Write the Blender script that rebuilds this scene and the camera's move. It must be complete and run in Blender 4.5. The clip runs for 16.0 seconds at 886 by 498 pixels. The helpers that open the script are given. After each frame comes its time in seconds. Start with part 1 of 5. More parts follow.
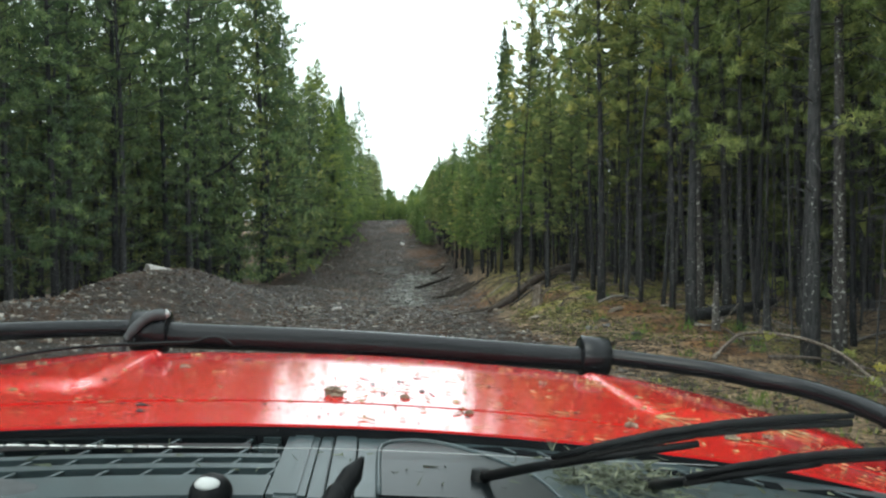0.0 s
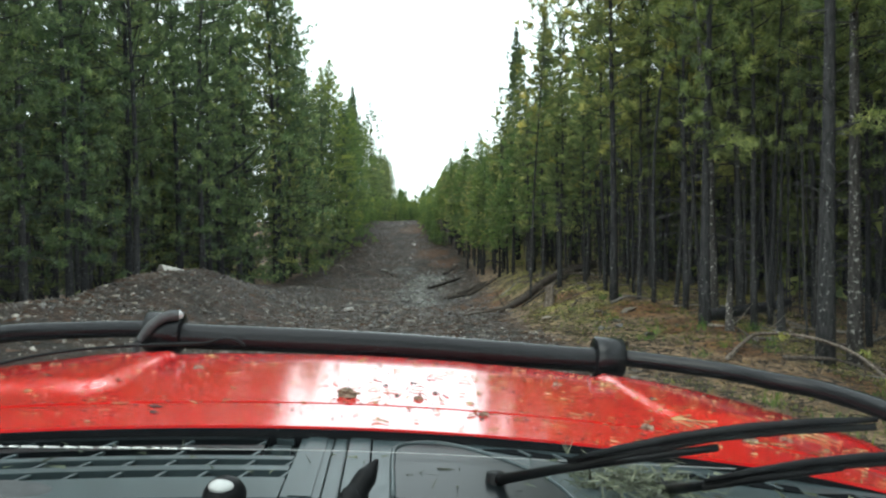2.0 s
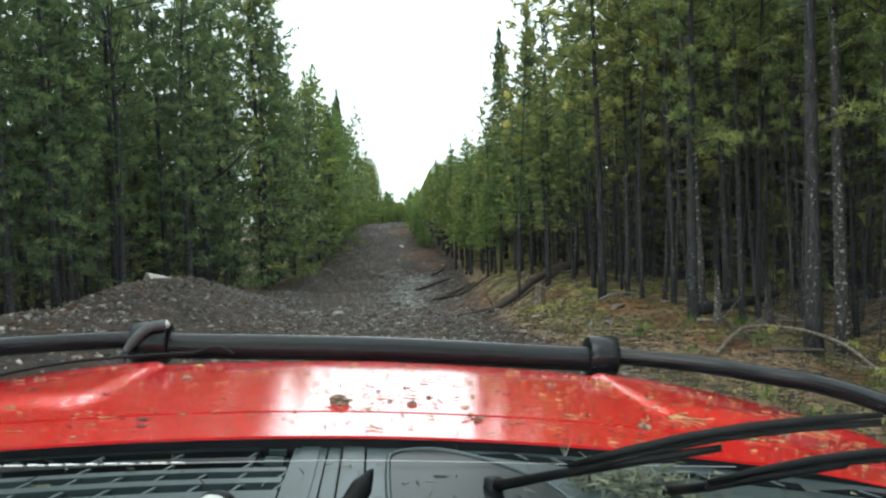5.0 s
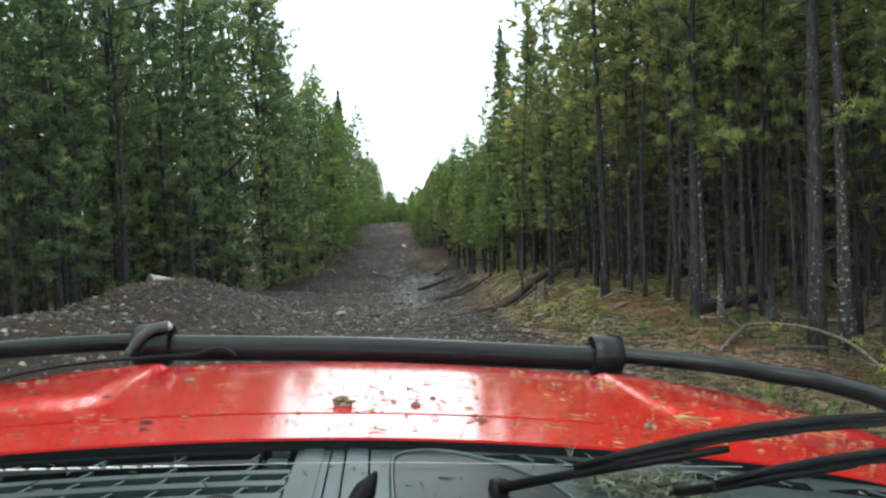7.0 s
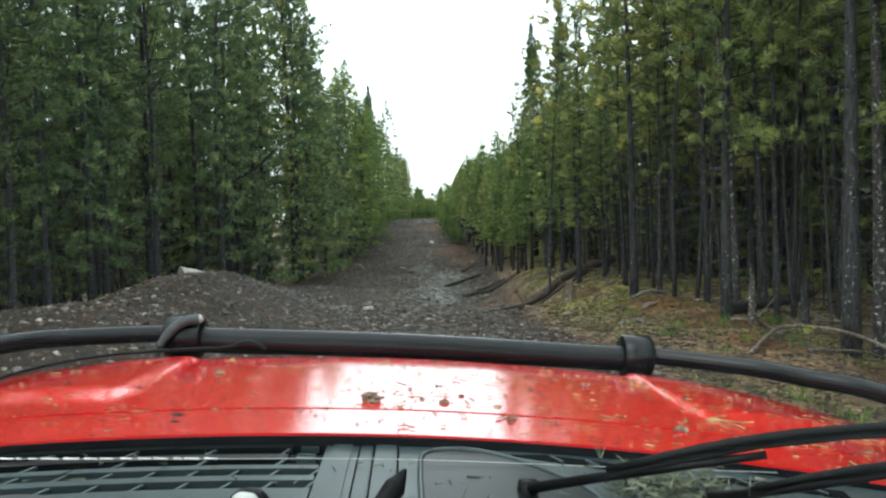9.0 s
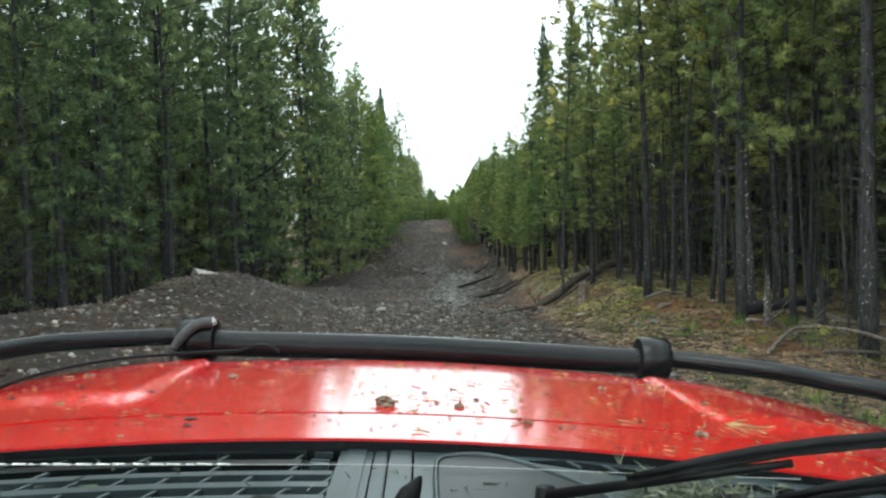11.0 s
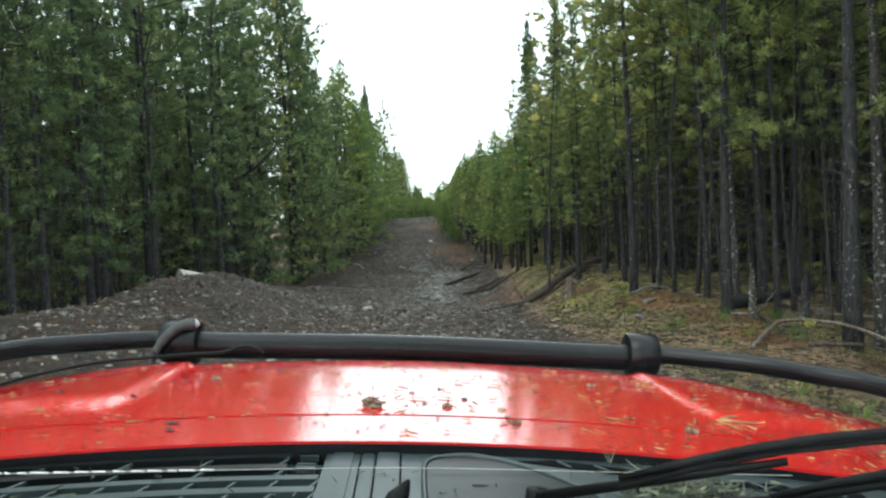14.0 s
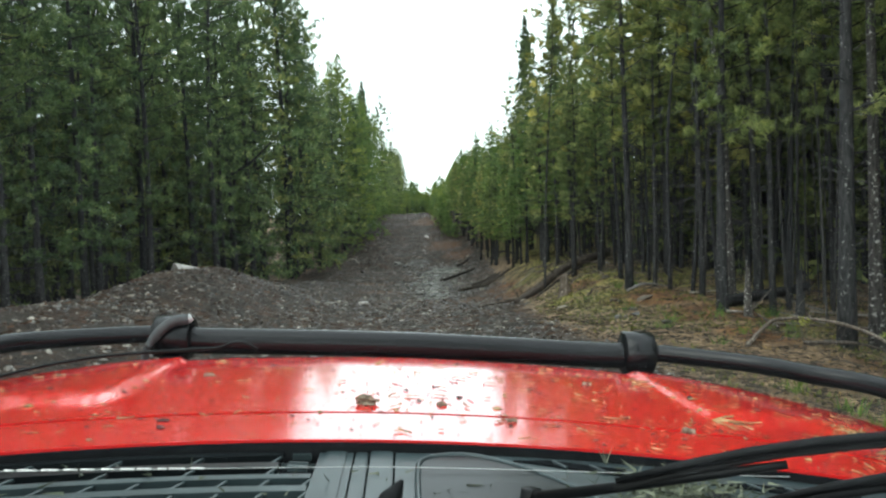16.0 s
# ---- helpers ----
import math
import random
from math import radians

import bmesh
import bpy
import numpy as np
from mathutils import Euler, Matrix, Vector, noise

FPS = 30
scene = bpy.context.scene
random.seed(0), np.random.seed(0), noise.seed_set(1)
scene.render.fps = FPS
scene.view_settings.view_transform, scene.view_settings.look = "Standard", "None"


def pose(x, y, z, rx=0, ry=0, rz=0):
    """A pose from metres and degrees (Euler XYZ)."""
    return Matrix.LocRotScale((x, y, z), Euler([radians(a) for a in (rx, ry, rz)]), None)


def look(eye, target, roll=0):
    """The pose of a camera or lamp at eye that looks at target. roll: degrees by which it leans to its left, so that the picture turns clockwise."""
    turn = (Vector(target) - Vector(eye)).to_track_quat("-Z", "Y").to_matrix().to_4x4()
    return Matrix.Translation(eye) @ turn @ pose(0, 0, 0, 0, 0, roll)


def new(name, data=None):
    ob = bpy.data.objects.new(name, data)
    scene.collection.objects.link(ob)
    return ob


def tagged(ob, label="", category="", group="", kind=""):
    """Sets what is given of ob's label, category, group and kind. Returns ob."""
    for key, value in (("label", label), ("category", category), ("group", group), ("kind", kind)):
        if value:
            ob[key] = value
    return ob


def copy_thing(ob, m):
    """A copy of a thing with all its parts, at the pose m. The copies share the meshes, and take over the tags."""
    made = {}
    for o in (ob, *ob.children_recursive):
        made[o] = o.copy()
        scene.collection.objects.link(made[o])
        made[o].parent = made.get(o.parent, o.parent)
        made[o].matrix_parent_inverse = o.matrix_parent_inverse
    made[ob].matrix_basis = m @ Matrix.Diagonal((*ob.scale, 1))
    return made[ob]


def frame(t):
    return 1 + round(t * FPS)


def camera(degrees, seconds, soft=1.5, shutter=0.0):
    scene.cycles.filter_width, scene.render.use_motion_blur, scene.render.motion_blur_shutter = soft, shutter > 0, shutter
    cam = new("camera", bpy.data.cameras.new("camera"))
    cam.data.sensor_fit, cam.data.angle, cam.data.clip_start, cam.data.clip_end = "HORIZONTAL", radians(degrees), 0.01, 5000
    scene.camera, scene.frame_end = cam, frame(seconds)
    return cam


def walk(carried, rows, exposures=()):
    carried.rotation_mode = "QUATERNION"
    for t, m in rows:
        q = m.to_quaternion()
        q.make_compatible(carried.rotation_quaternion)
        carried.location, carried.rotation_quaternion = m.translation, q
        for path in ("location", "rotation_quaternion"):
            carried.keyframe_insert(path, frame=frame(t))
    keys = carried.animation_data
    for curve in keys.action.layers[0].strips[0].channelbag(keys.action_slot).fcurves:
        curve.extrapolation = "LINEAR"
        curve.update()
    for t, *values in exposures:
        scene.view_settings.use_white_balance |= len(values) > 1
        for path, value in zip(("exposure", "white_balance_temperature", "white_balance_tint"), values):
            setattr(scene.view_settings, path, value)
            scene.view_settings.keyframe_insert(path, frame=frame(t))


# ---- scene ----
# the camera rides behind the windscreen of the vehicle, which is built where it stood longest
cam = camera(59.3, 16.0, 2.35)
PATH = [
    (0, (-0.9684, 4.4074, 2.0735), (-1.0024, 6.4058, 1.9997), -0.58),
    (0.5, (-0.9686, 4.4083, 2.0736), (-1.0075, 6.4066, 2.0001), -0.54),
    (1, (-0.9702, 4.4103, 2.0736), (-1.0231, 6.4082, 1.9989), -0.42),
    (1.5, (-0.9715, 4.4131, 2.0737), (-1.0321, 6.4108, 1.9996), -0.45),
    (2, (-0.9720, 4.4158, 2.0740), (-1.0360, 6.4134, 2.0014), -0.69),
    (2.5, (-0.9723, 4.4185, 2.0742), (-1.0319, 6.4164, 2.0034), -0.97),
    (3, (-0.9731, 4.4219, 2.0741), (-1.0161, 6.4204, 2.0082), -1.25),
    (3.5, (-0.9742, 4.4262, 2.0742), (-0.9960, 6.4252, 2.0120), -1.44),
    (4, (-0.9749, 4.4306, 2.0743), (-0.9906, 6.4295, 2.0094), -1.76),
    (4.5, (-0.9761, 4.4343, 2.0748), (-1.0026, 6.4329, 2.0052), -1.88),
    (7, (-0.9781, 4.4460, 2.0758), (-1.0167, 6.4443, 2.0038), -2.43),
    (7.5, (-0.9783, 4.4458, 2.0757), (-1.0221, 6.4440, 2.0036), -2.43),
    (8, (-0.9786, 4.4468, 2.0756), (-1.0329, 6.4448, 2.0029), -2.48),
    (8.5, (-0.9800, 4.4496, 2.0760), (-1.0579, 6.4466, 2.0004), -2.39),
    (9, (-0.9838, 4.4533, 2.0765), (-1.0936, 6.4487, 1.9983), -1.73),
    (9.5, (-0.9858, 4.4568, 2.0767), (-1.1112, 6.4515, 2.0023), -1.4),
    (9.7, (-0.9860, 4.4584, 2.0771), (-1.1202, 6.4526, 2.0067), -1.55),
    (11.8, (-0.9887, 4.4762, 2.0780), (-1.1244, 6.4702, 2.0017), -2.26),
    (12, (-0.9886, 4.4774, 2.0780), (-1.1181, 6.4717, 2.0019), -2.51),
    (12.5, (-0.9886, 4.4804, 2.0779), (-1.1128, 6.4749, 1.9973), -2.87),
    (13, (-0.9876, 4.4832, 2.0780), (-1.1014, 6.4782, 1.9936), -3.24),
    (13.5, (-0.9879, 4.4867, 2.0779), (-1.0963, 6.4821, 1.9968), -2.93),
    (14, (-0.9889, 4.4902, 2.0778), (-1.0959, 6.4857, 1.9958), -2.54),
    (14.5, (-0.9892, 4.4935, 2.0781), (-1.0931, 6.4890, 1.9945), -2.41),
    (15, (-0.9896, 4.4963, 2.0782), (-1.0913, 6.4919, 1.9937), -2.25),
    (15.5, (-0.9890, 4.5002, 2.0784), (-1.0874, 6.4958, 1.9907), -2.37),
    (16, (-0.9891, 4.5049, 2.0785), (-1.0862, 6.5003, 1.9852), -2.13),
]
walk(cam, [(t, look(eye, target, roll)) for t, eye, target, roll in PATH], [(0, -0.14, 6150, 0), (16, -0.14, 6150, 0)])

# ---- world and light: overcast day ----
world = bpy.data.worlds.new("overcast_sky")
scene.world = world
world.use_nodes = True
wn, wl = world.node_tree.nodes, world.node_tree.links
wn.clear()
sky = wn.new("ShaderNodeTexSky")
sky.sky_type = "NISHITA"
sky.sun_disc = False
sky.sun_elevation, sky.sun_rotation = radians(56), radians(221)
sky.air_density, sky.dust_density = 1.0, 4.0
bg_sky = wn.new("ShaderNodeBackground")
bg_sky.inputs["Strength"].default_value = 0.07
bg_cloud = wn.new("ShaderNodeBackground")
cloud_noise = wn.new("ShaderNodeTexNoise")
cloud_noise.inputs["Scale"].default_value = 2.2
cloud_ramp = wn.new("ShaderNodeValToRGB")
cloud_ramp.color_ramp.elements[0].color = (0.90, 0.93, 0.96, 1)
cloud_ramp.color_ramp.elements[1].color = (1.0, 1.0, 0.99, 1)
wl.new(cloud_noise.outputs["Fac"], cloud_ramp.inputs["Fac"])
wl.new(cloud_ramp.outputs["Color"], bg_cloud.inputs["Color"])
bg_cloud.inputs["Strength"].default_value = 2.85
wl.new(sky.outputs["Color"], bg_sky.inputs["Color"])
sky_sum = wn.new("ShaderNodeAddShader")
wout = wn.new("ShaderNodeOutputWorld")
wl.new(bg_sky.outputs[0], sky_sum.inputs[0])
wl.new(bg_cloud.outputs[0], sky_sum.inputs[1])
wl.new(sky_sum.outputs[0], wout.inputs["Surface"])

sun_data = bpy.data.lights.new("sun", "SUN")
sun_data.energy, sun_data.angle, sun_data.color = 1.2, radians(40), (1.0, 0.97, 0.92)
sun = new("sun", sun_data)
sun.matrix_world = look((-26, -30, 60), (0, 0, 0))


# ---- materials ----
def mat(name):
    m = bpy.data.materials.new(name)
    m.use_nodes = True
    nt = m.node_tree
    return m, nt.nodes, nt.links, nt.nodes["Principled BSDF"]


def ramp(nodes, *stops):
    r = nodes.new("ShaderNodeValToRGB")
    e = r.color_ramp.elements
    while len(e) < len(stops):
        e.new(0.5)
    for el, (p, c) in zip(e, stops):
        el.position, el.color = p, (*c, 1)
    return r


def noise_tex(nodes, links, scale, detail=5, rough=0.6, coord="Object"):
    tc = nodes.new("ShaderNodeTexCoord")
    n = nodes.new("ShaderNodeTexNoise")
    n.inputs["Scale"].default_value, n.inputs["Detail"].default_value, n.inputs["Roughness"].default_value = scale, detail, rough
    links.new(tc.outputs[coord], n.inputs["Vector"])
    return n


def bump(nodes, links, height, bsdf, strength=0.4, dist=0.02):
    b = nodes.new("ShaderNodeBump")
    b.inputs["Strength"].default_value, b.inputs["Distance"].default_value = strength, dist
    links.new(height, b.inputs["Height"])
    links.new(b.outputs["Normal"], bsdf.inputs["Normal"])
    return b


def mix(nodes, links, fac, a, b, mode="MIX"):
    m = nodes.new("ShaderNodeMix")
    m.data_type, m.blend_type = "RGBA", mode
    for sock, v in ((m.inputs["Factor"], fac), (m.inputs[6], a), (m.inputs[7], b)):
        if isinstance(v, (int, float)):
            sock.default_value = v
        elif isinstance(v, tuple):
            sock.default_value = (*v, 1)
        else:
            links.new(v, sock)
    return m.outputs[2]


def bark(name, dark, pale, lichen, amount, flake=26):
    m, n, l, b = mat(name)
    tc = n.new("ShaderNodeTexCoord")
    mp = n.new("ShaderNodeMapping")
    mp.inputs["Scale"].default_value = (1, 1, 0.22)
    l.new(tc.outputs["Object"], mp.inputs["Vector"])
    a = n.new("ShaderNodeTexNoise")
    a.inputs["Scale"].default_value, a.inputs["Detail"].default_value = flake, 6
    l.new(mp.outputs[0], a.inputs["Vector"])
    c1 = ramp(n, (0.35, dark), (0.7, pale))
    l.new(a.outputs["Fac"], c1.inputs["Fac"])
    s = noise_tex(n, l, 16, 3, 0.7)
    f = ramp(n, (amount, (0, 0, 0)), (amount + 0.05, (1, 1, 1)))
    l.new(s.outputs["Fac"], f.inputs["Fac"])
    info = n.new("ShaderNodeObjectInfo")
    tone = ramp(n, (0, (0.55, 0.55, 0.58)), (1, (1.3, 1.25, 1.2)))
    l.new(info.outputs["Random"], tone.inputs["Fac"])
    col = mix(n, l, f.outputs["Color"], c1.outputs["Color"], lichen)
    col = mix(n, l, 1.0, col, tone.outputs["Color"], "MULTIPLY")
    l.new(col, b.inputs["Base Color"])
    b.inputs["Roughness"].default_value = 0.85
    b.inputs["Specular IOR Level"].default_value = 0.2
    bump(n, l, a.outputs["Fac"], b, 0.9, 0.03)
    return m


BARK_DARK = bark("pine_bark", (0.013, 0.0135, 0.014), (0.052, 0.053, 0.055), (0.25, 0.255, 0.25), 0.625)
BARK_PALE = bark("pale_flaking_bark", (0.035, 0.03, 0.024), (0.30, 0.27, 0.23), (0.42, 0.39, 0.345), 0.58, 34)
BARK_SPOT = bark("white_spotted_bark", (0.022, 0.021, 0.02), (0.085, 0.08, 0.075), (0.42, 0.42, 0.40), 0.59)
DEADWOOD = bark("weathered_deadwood", (0.045, 0.035, 0.028), (0.17, 0.145, 0.12), (0.32, 0.30, 0.27), 0.62)


BARK_GREY = bark("grey_dead_stem", (0.02, 0.02, 0.02), (0.085, 0.085, 0.085), (0.2, 0.2, 0.2), 0.72)
LITTER = bark("dark_twigs", (0.018, 0.015, 0.012), (0.075, 0.064, 0.053), (0.2, 0.18, 0.15), 0.66)


def needles(name, dark, mid, light, tufted=False):
    m, n, l, b = mat(name)
    geo = n.new("ShaderNodeNewGeometry")
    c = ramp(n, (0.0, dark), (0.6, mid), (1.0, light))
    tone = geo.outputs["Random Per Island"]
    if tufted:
        # needles get lighter towards the limb tips, and each tuft has a tone of its own
        tip_attr = n.new("ShaderNodeAttribute")
        tip_attr.attribute_name = "tip_tone"
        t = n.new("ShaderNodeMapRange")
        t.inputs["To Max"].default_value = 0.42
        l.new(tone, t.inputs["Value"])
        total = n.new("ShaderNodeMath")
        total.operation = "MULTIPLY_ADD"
        l.new(tip_attr.outputs["Fac"], total.inputs[0])
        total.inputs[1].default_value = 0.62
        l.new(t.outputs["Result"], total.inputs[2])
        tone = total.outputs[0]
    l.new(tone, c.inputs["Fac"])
    patch = noise_tex(n, l, 0.9, 3, 0.6)
    pr = ramp(n, (0.3, (0.6, 0.68, 0.7)), (0.7, (1.3, 1.2, 0.95)))
    l.new(patch.outputs["Fac"], pr.inputs["Fac"])
    col = mix(n, l, 1.0, c.outputs["Color"], pr.outputs["Color"], "MULTIPLY")
    info = n.new("ShaderNodeObjectInfo")
    tone = ramp(n, (0, (0.75, 0.85, 0.85)), (0.6, (1.0, 1.0, 1.0)), (1, (1.35, 1.15, 0.9)))
    l.new(info.outputs["Random"], tone.inputs["Fac"])
    col = mix(n, l, 1.0, col, tone.outputs["Color"], "MULTIPLY")
    l.new(col, b.inputs["Base Color"])
    b.inputs["Roughness"].default_value = 0.55
    t = n.new("ShaderNodeBsdfTranslucent")
    l.new(col, t.inputs["Color"])
    ms = n.new("ShaderNodeMixShader")
    ms.inputs[0].default_value = 0.45
    l.new(b.outputs[0], ms.inputs[1])
    l.new(t.outputs[0], ms.inputs[2])
    l.new(ms.outputs[0], n["Material Output"].inputs["Surface"])
    return m


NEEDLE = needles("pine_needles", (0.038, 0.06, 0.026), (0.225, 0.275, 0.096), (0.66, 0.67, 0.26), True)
# darker needle colour; in the far woods it imitates the inner shade
NEEDLE_DARK = needles("dark_needles", (0.024, 0.044, 0.023), (0.15, 0.21, 0.086), (0.50, 0.56, 0.235), True)
# light needles for young growth; on distant conifers the haze is painted in
NEEDLE_YOUNG_HAZY = needles("young_hazy_needles", (0.07, 0.12, 0.035), (0.19, 0.275, 0.075), (0.34, 0.41, 0.13), True)


def ground_material():
    m, n, l, b = mat("forest_track_ground")
    att = n.new("ShaderNodeAttribute")
    att.attribute_name = "gravel"
    big = noise_tex(n, l, 0.55, 6, 0.65)
    mid = noise_tex(n, l, 5.0, 6, 0.7)
    fine = noise_tex(n, l, 42.0, 6, 0.75)
    vor = n.new("ShaderNodeTexVoronoi")
    vor.inputs["Scale"].default_value = 34
    tc = n.new("ShaderNodeTexCoord")
    l.new(tc.outputs["Object"], vor.inputs["Vector"])
    chips = ramp(n, (0.0, (0.005, 0.004, 0.003)), (0.40, (0.015, 0.011, 0.008)), (0.7, (0.032, 0.024, 0.017)), (0.88, (0.068, 0.056, 0.043)), (1.0, (0.20, 0.185, 0.155)))
    l.new(vor.outputs["Color"], chips.inputs["Fac"])
    wet = ramp(n, (0.3, (0.5, 0.46, 0.42)), (0.7, (1.15, 1.1, 1.05)))
    l.new(big.outputs["Fac"], wet.inputs["Fac"])
    gravel = mix(n, l, 1.0, chips.outputs["Color"], wet.outputs["Color"], "MULTIPLY")
    earth = ramp(n, (0.3, (0.009, 0.006, 0.004)), (0.7, (0.040, 0.026, 0.016)))
    l.new(mid.outputs["Fac"], earth.inputs["Fac"])
    em = ramp(n, (0.44, (0, 0, 0)), (0.58, (1, 1, 1)))
    l.new(mid.outputs["Fac"], em.inputs["Fac"])
    gravel = mix(n, l, em.outputs["Color"], gravel, earth.outputs["Color"])
    # larger chips, rust-brown and grey-green patches, and the pale washed-out strip
    vor2 = n.new("ShaderNodeTexVoronoi")
    vor2.inputs["Scale"].default_value = 13
    l.new(tc.outputs["Object"], vor2.inputs["Vector"])
    slabs = ramp(n, (0.0, (0.35, 0.33, 0.31)), (0.5, (0.85, 0.82, 0.78)), (0.85, (1.25, 1.2, 1.15)), (1.0, (2.3, 2.3, 2.2)))
    l.new(vor2.outputs["Color"], slabs.inputs["Fac"])
    gravel = mix(n, l, 0.75, gravel, slabs.outputs["Color"], "MULTIPLY")
    tint = noise_tex(n, l, 1.3, 5, 0.7)
    tr = ramp(n, (0.36, (0.82, 0.92, 0.80)), (0.5, (1.2, 1.0, 0.78)), (0.62, (2.0, 1.3, 0.76)))
    l.new(tint.outputs["Fac"], tr.inputs["Fac"])
    gravel = mix(n, l, 1.0, gravel, tr.outputs["Color"], "MULTIPLY")
    wash = n.new("ShaderNodeAttribute")
    wash.attribute_name = "wash"
    washed = ramp(n, (0.0, (0.04, 0.039, 0.033)), (0.6, (0.09, 0.09, 0.078)), (1.0, (0.18, 0.18, 0.16)))
    l.new(vor2.outputs["Color"], washed.inputs["Fac"])
    gravel = mix(n, l, wash.outputs["Fac"], gravel, washed.outputs["Color"])
    litter_n = noise_tex(n, l, 11.0, 9, 0.75)
    duff = ramp(n, (0.36, (0.036, 0.027, 0.020)), (0.47, (0.14, 0.10, 0.065)), (0.56, (0.31, 0.215, 0.13)), (0.68, (0.45, 0.37, 0.28)))
    l.new(litter_n.outputs["Fac"], duff.inputs["Fac"])
    moss = ramp(n, (0.36, (0.06, 0.052, 0.022)), (0.48, (0.17, 0.165, 0.042)), (0.62, (0.38, 0.345, 0.095)))
    l.new(litter_n.outputs["Fac"], moss.inputs["Fac"])
    mossmask = n.new("ShaderNodeAttribute")
    mossmask.attribute_name = "moss"
    mm = n.new("ShaderNodeMath")
    mm.operation = "MULTIPLY"
    mr = ramp(n, (0.34, (0, 0, 0)), (0.48, (1, 1, 1)))
    l.new(mid.outputs["Fac"], mr.inputs["Fac"])
    l.new(mr.outputs["Color"], mm.inputs[0])
    l.new(mossmask.outputs["Fac"], mm.inputs[1])
    forest = mix(n, l, mm.outputs[0], duff.outputs["Color"], moss.outputs["Color"])
    rust = n.new("ShaderNodeAttribute")
    rust.attribute_name = "rust"
    rusty = ramp(n, (0.36, (0.03, 0.018, 0.010)), (0.5, (0.15, 0.07, 0.028)), (0.66, (0.30, 0.16, 0.07)))
    l.new(litter_n.outputs["Fac"], rusty.inputs["Fac"])
    forest = mix(n, l, rust.outputs["Fac"], forest, rusty.outputs["Color"])
    soil = noise_tex(n, l, 1.7, 7, 0.7)
    dark_soil = ramp(n, (0.38, (0.55, 0.53, 0.51)), (0.60, (1.45, 1.4, 1.3)))
    l.new(soil.outputs["Fac"], dark_soil.inputs["Fac"])
    forest = mix(n, l, 1.0, forest, dark_soil.outputs["Color"], "MULTIPLY")
    edge = n.new("ShaderNodeMath")
    edge.operation = "ADD"
    l.new(att.outputs["Fac"], edge.inputs[0])
    j = n.new("ShaderNodeMath")
    j.operation = "MULTIPLY_ADD"
    l.new(mid.outputs["Fac"], j.inputs[0])
    j.inputs[1].default_value, j.inputs[2].default_value = 1.2, -0.6
    l.new(j.outputs[0], edge.inputs[1])
    er = ramp(n, (0.35, (0, 0, 0)), (0.65, (1, 1, 1)))
    l.new(edge.outputs[0], er.inputs["Fac"])
    rg = n.new("ShaderNodeMath")
    rg.operation = "MULTIPLY"
    l.new(rust.outputs["Fac"], rg.inputs[0])
    rg.inputs[1].default_value = 0.5
    gravel = mix(n, l, rg.outputs[0], gravel, rusty.outputs["Color"])
    l.new(mix(n, l, er.outputs["Color"], forest, gravel), b.inputs["Base Color"])
    b.inputs["Roughness"].default_value = 0.62
    b.inputs["Specular IOR Level"].default_value = 0.2
    hs = n.new("ShaderNodeMath")
    hs.operation = "ADD"
    l.new(fine.outputs["Fac"], hs.inputs[0])
    l.new(vor.outputs["Distance"], hs.inputs[1])
    bump(n, l, hs.outputs[0], b, 1.0, 0.045)
    return m


GROUND = ground_material()


def stone_material(name, a, b_, c):
    m, n, l, b = mat(name)
    geo = n.new("ShaderNodeNewGeometry")
    r = ramp(n, (0.0, a), (0.6, b_), (0.84, tuple(0.5 * (p + q) for p, q in zip(b_, c))), (1.0, c))
    l.new(geo.outputs["Random Per Island"], r.inputs["Fac"])
    nz = noise_tex(n, l, 14, 5, 0.7)
    nr = ramp(n, (0.3, (0.7, 0.68, 0.66)), (0.7, (1.2, 1.17, 1.15)))
    l.new(nz.outputs["Fac"], nr.inputs["Fac"])
    info = n.new("ShaderNodeObjectInfo")
    tone = ramp(n, (0, (0.8, 0.78, 0.76)), (1, (1.25, 1.25, 1.25)))
    l.new(info.outputs["Random"], tone.inputs["Fac"])
    col = mix(n, l, 1.0, r.outputs["Color"], nr.outputs["Color"], "MULTIPLY")
    l.new(mix(n, l, 1.0, col, tone.outputs["Color"], "MULTIPLY"), b.inputs["Base Color"])
    b.inputs["Roughness"].default_value = 0.34
    bump(n, l, nz.outputs["Fac"], b, 0.4, 0.01)
    return m


STONE = stone_material("wet_slate", (0.008, 0.006, 0.0045), (0.044, 0.032, 0.021), (0.27, 0.24, 0.195))
STONE_CHIP = stone_material("slate_and_rusty_chips", (0.014, 0.011, 0.009), (0.052, 0.044, 0.034), (0.27, 0.255, 0.22))
STONE_WASH = stone_material("washed_slate", (0.04, 0.04, 0.034), (0.10, 0.10, 0.088), (0.24, 0.24, 0.215))
STONE_PALE = stone_material("pale_rock", (0.34, 0.33, 0.31), (0.40, 0.39, 0.37), (0.46, 0.45, 0.43))


def plain(name, col, rough=0.5, metal=0.0, var=0.15, scale=30, coat=0.0, spec=0.5):
    m, n, l, b = mat(name)
    nz = noise_tex(n, l, scale, 5, 0.65)
    r = ramp(n, (0.3, tuple(c * (1 - var) for c in col)), (0.7, tuple(c * (1 + var) for c in col)))
    l.new(nz.outputs["Fac"], r.inputs["Fac"])
    l.new(r.outputs["Color"], b.inputs["Base Color"])
    b.inputs["Roughness"].default_value, b.inputs["Metallic"].default_value = rough, metal
    b.inputs["Coat Weight"].default_value = coat
    b.inputs["Specular IOR Level"].default_value = spec
    b.inputs["Coat Roughness"].default_value = 0.06
    return m


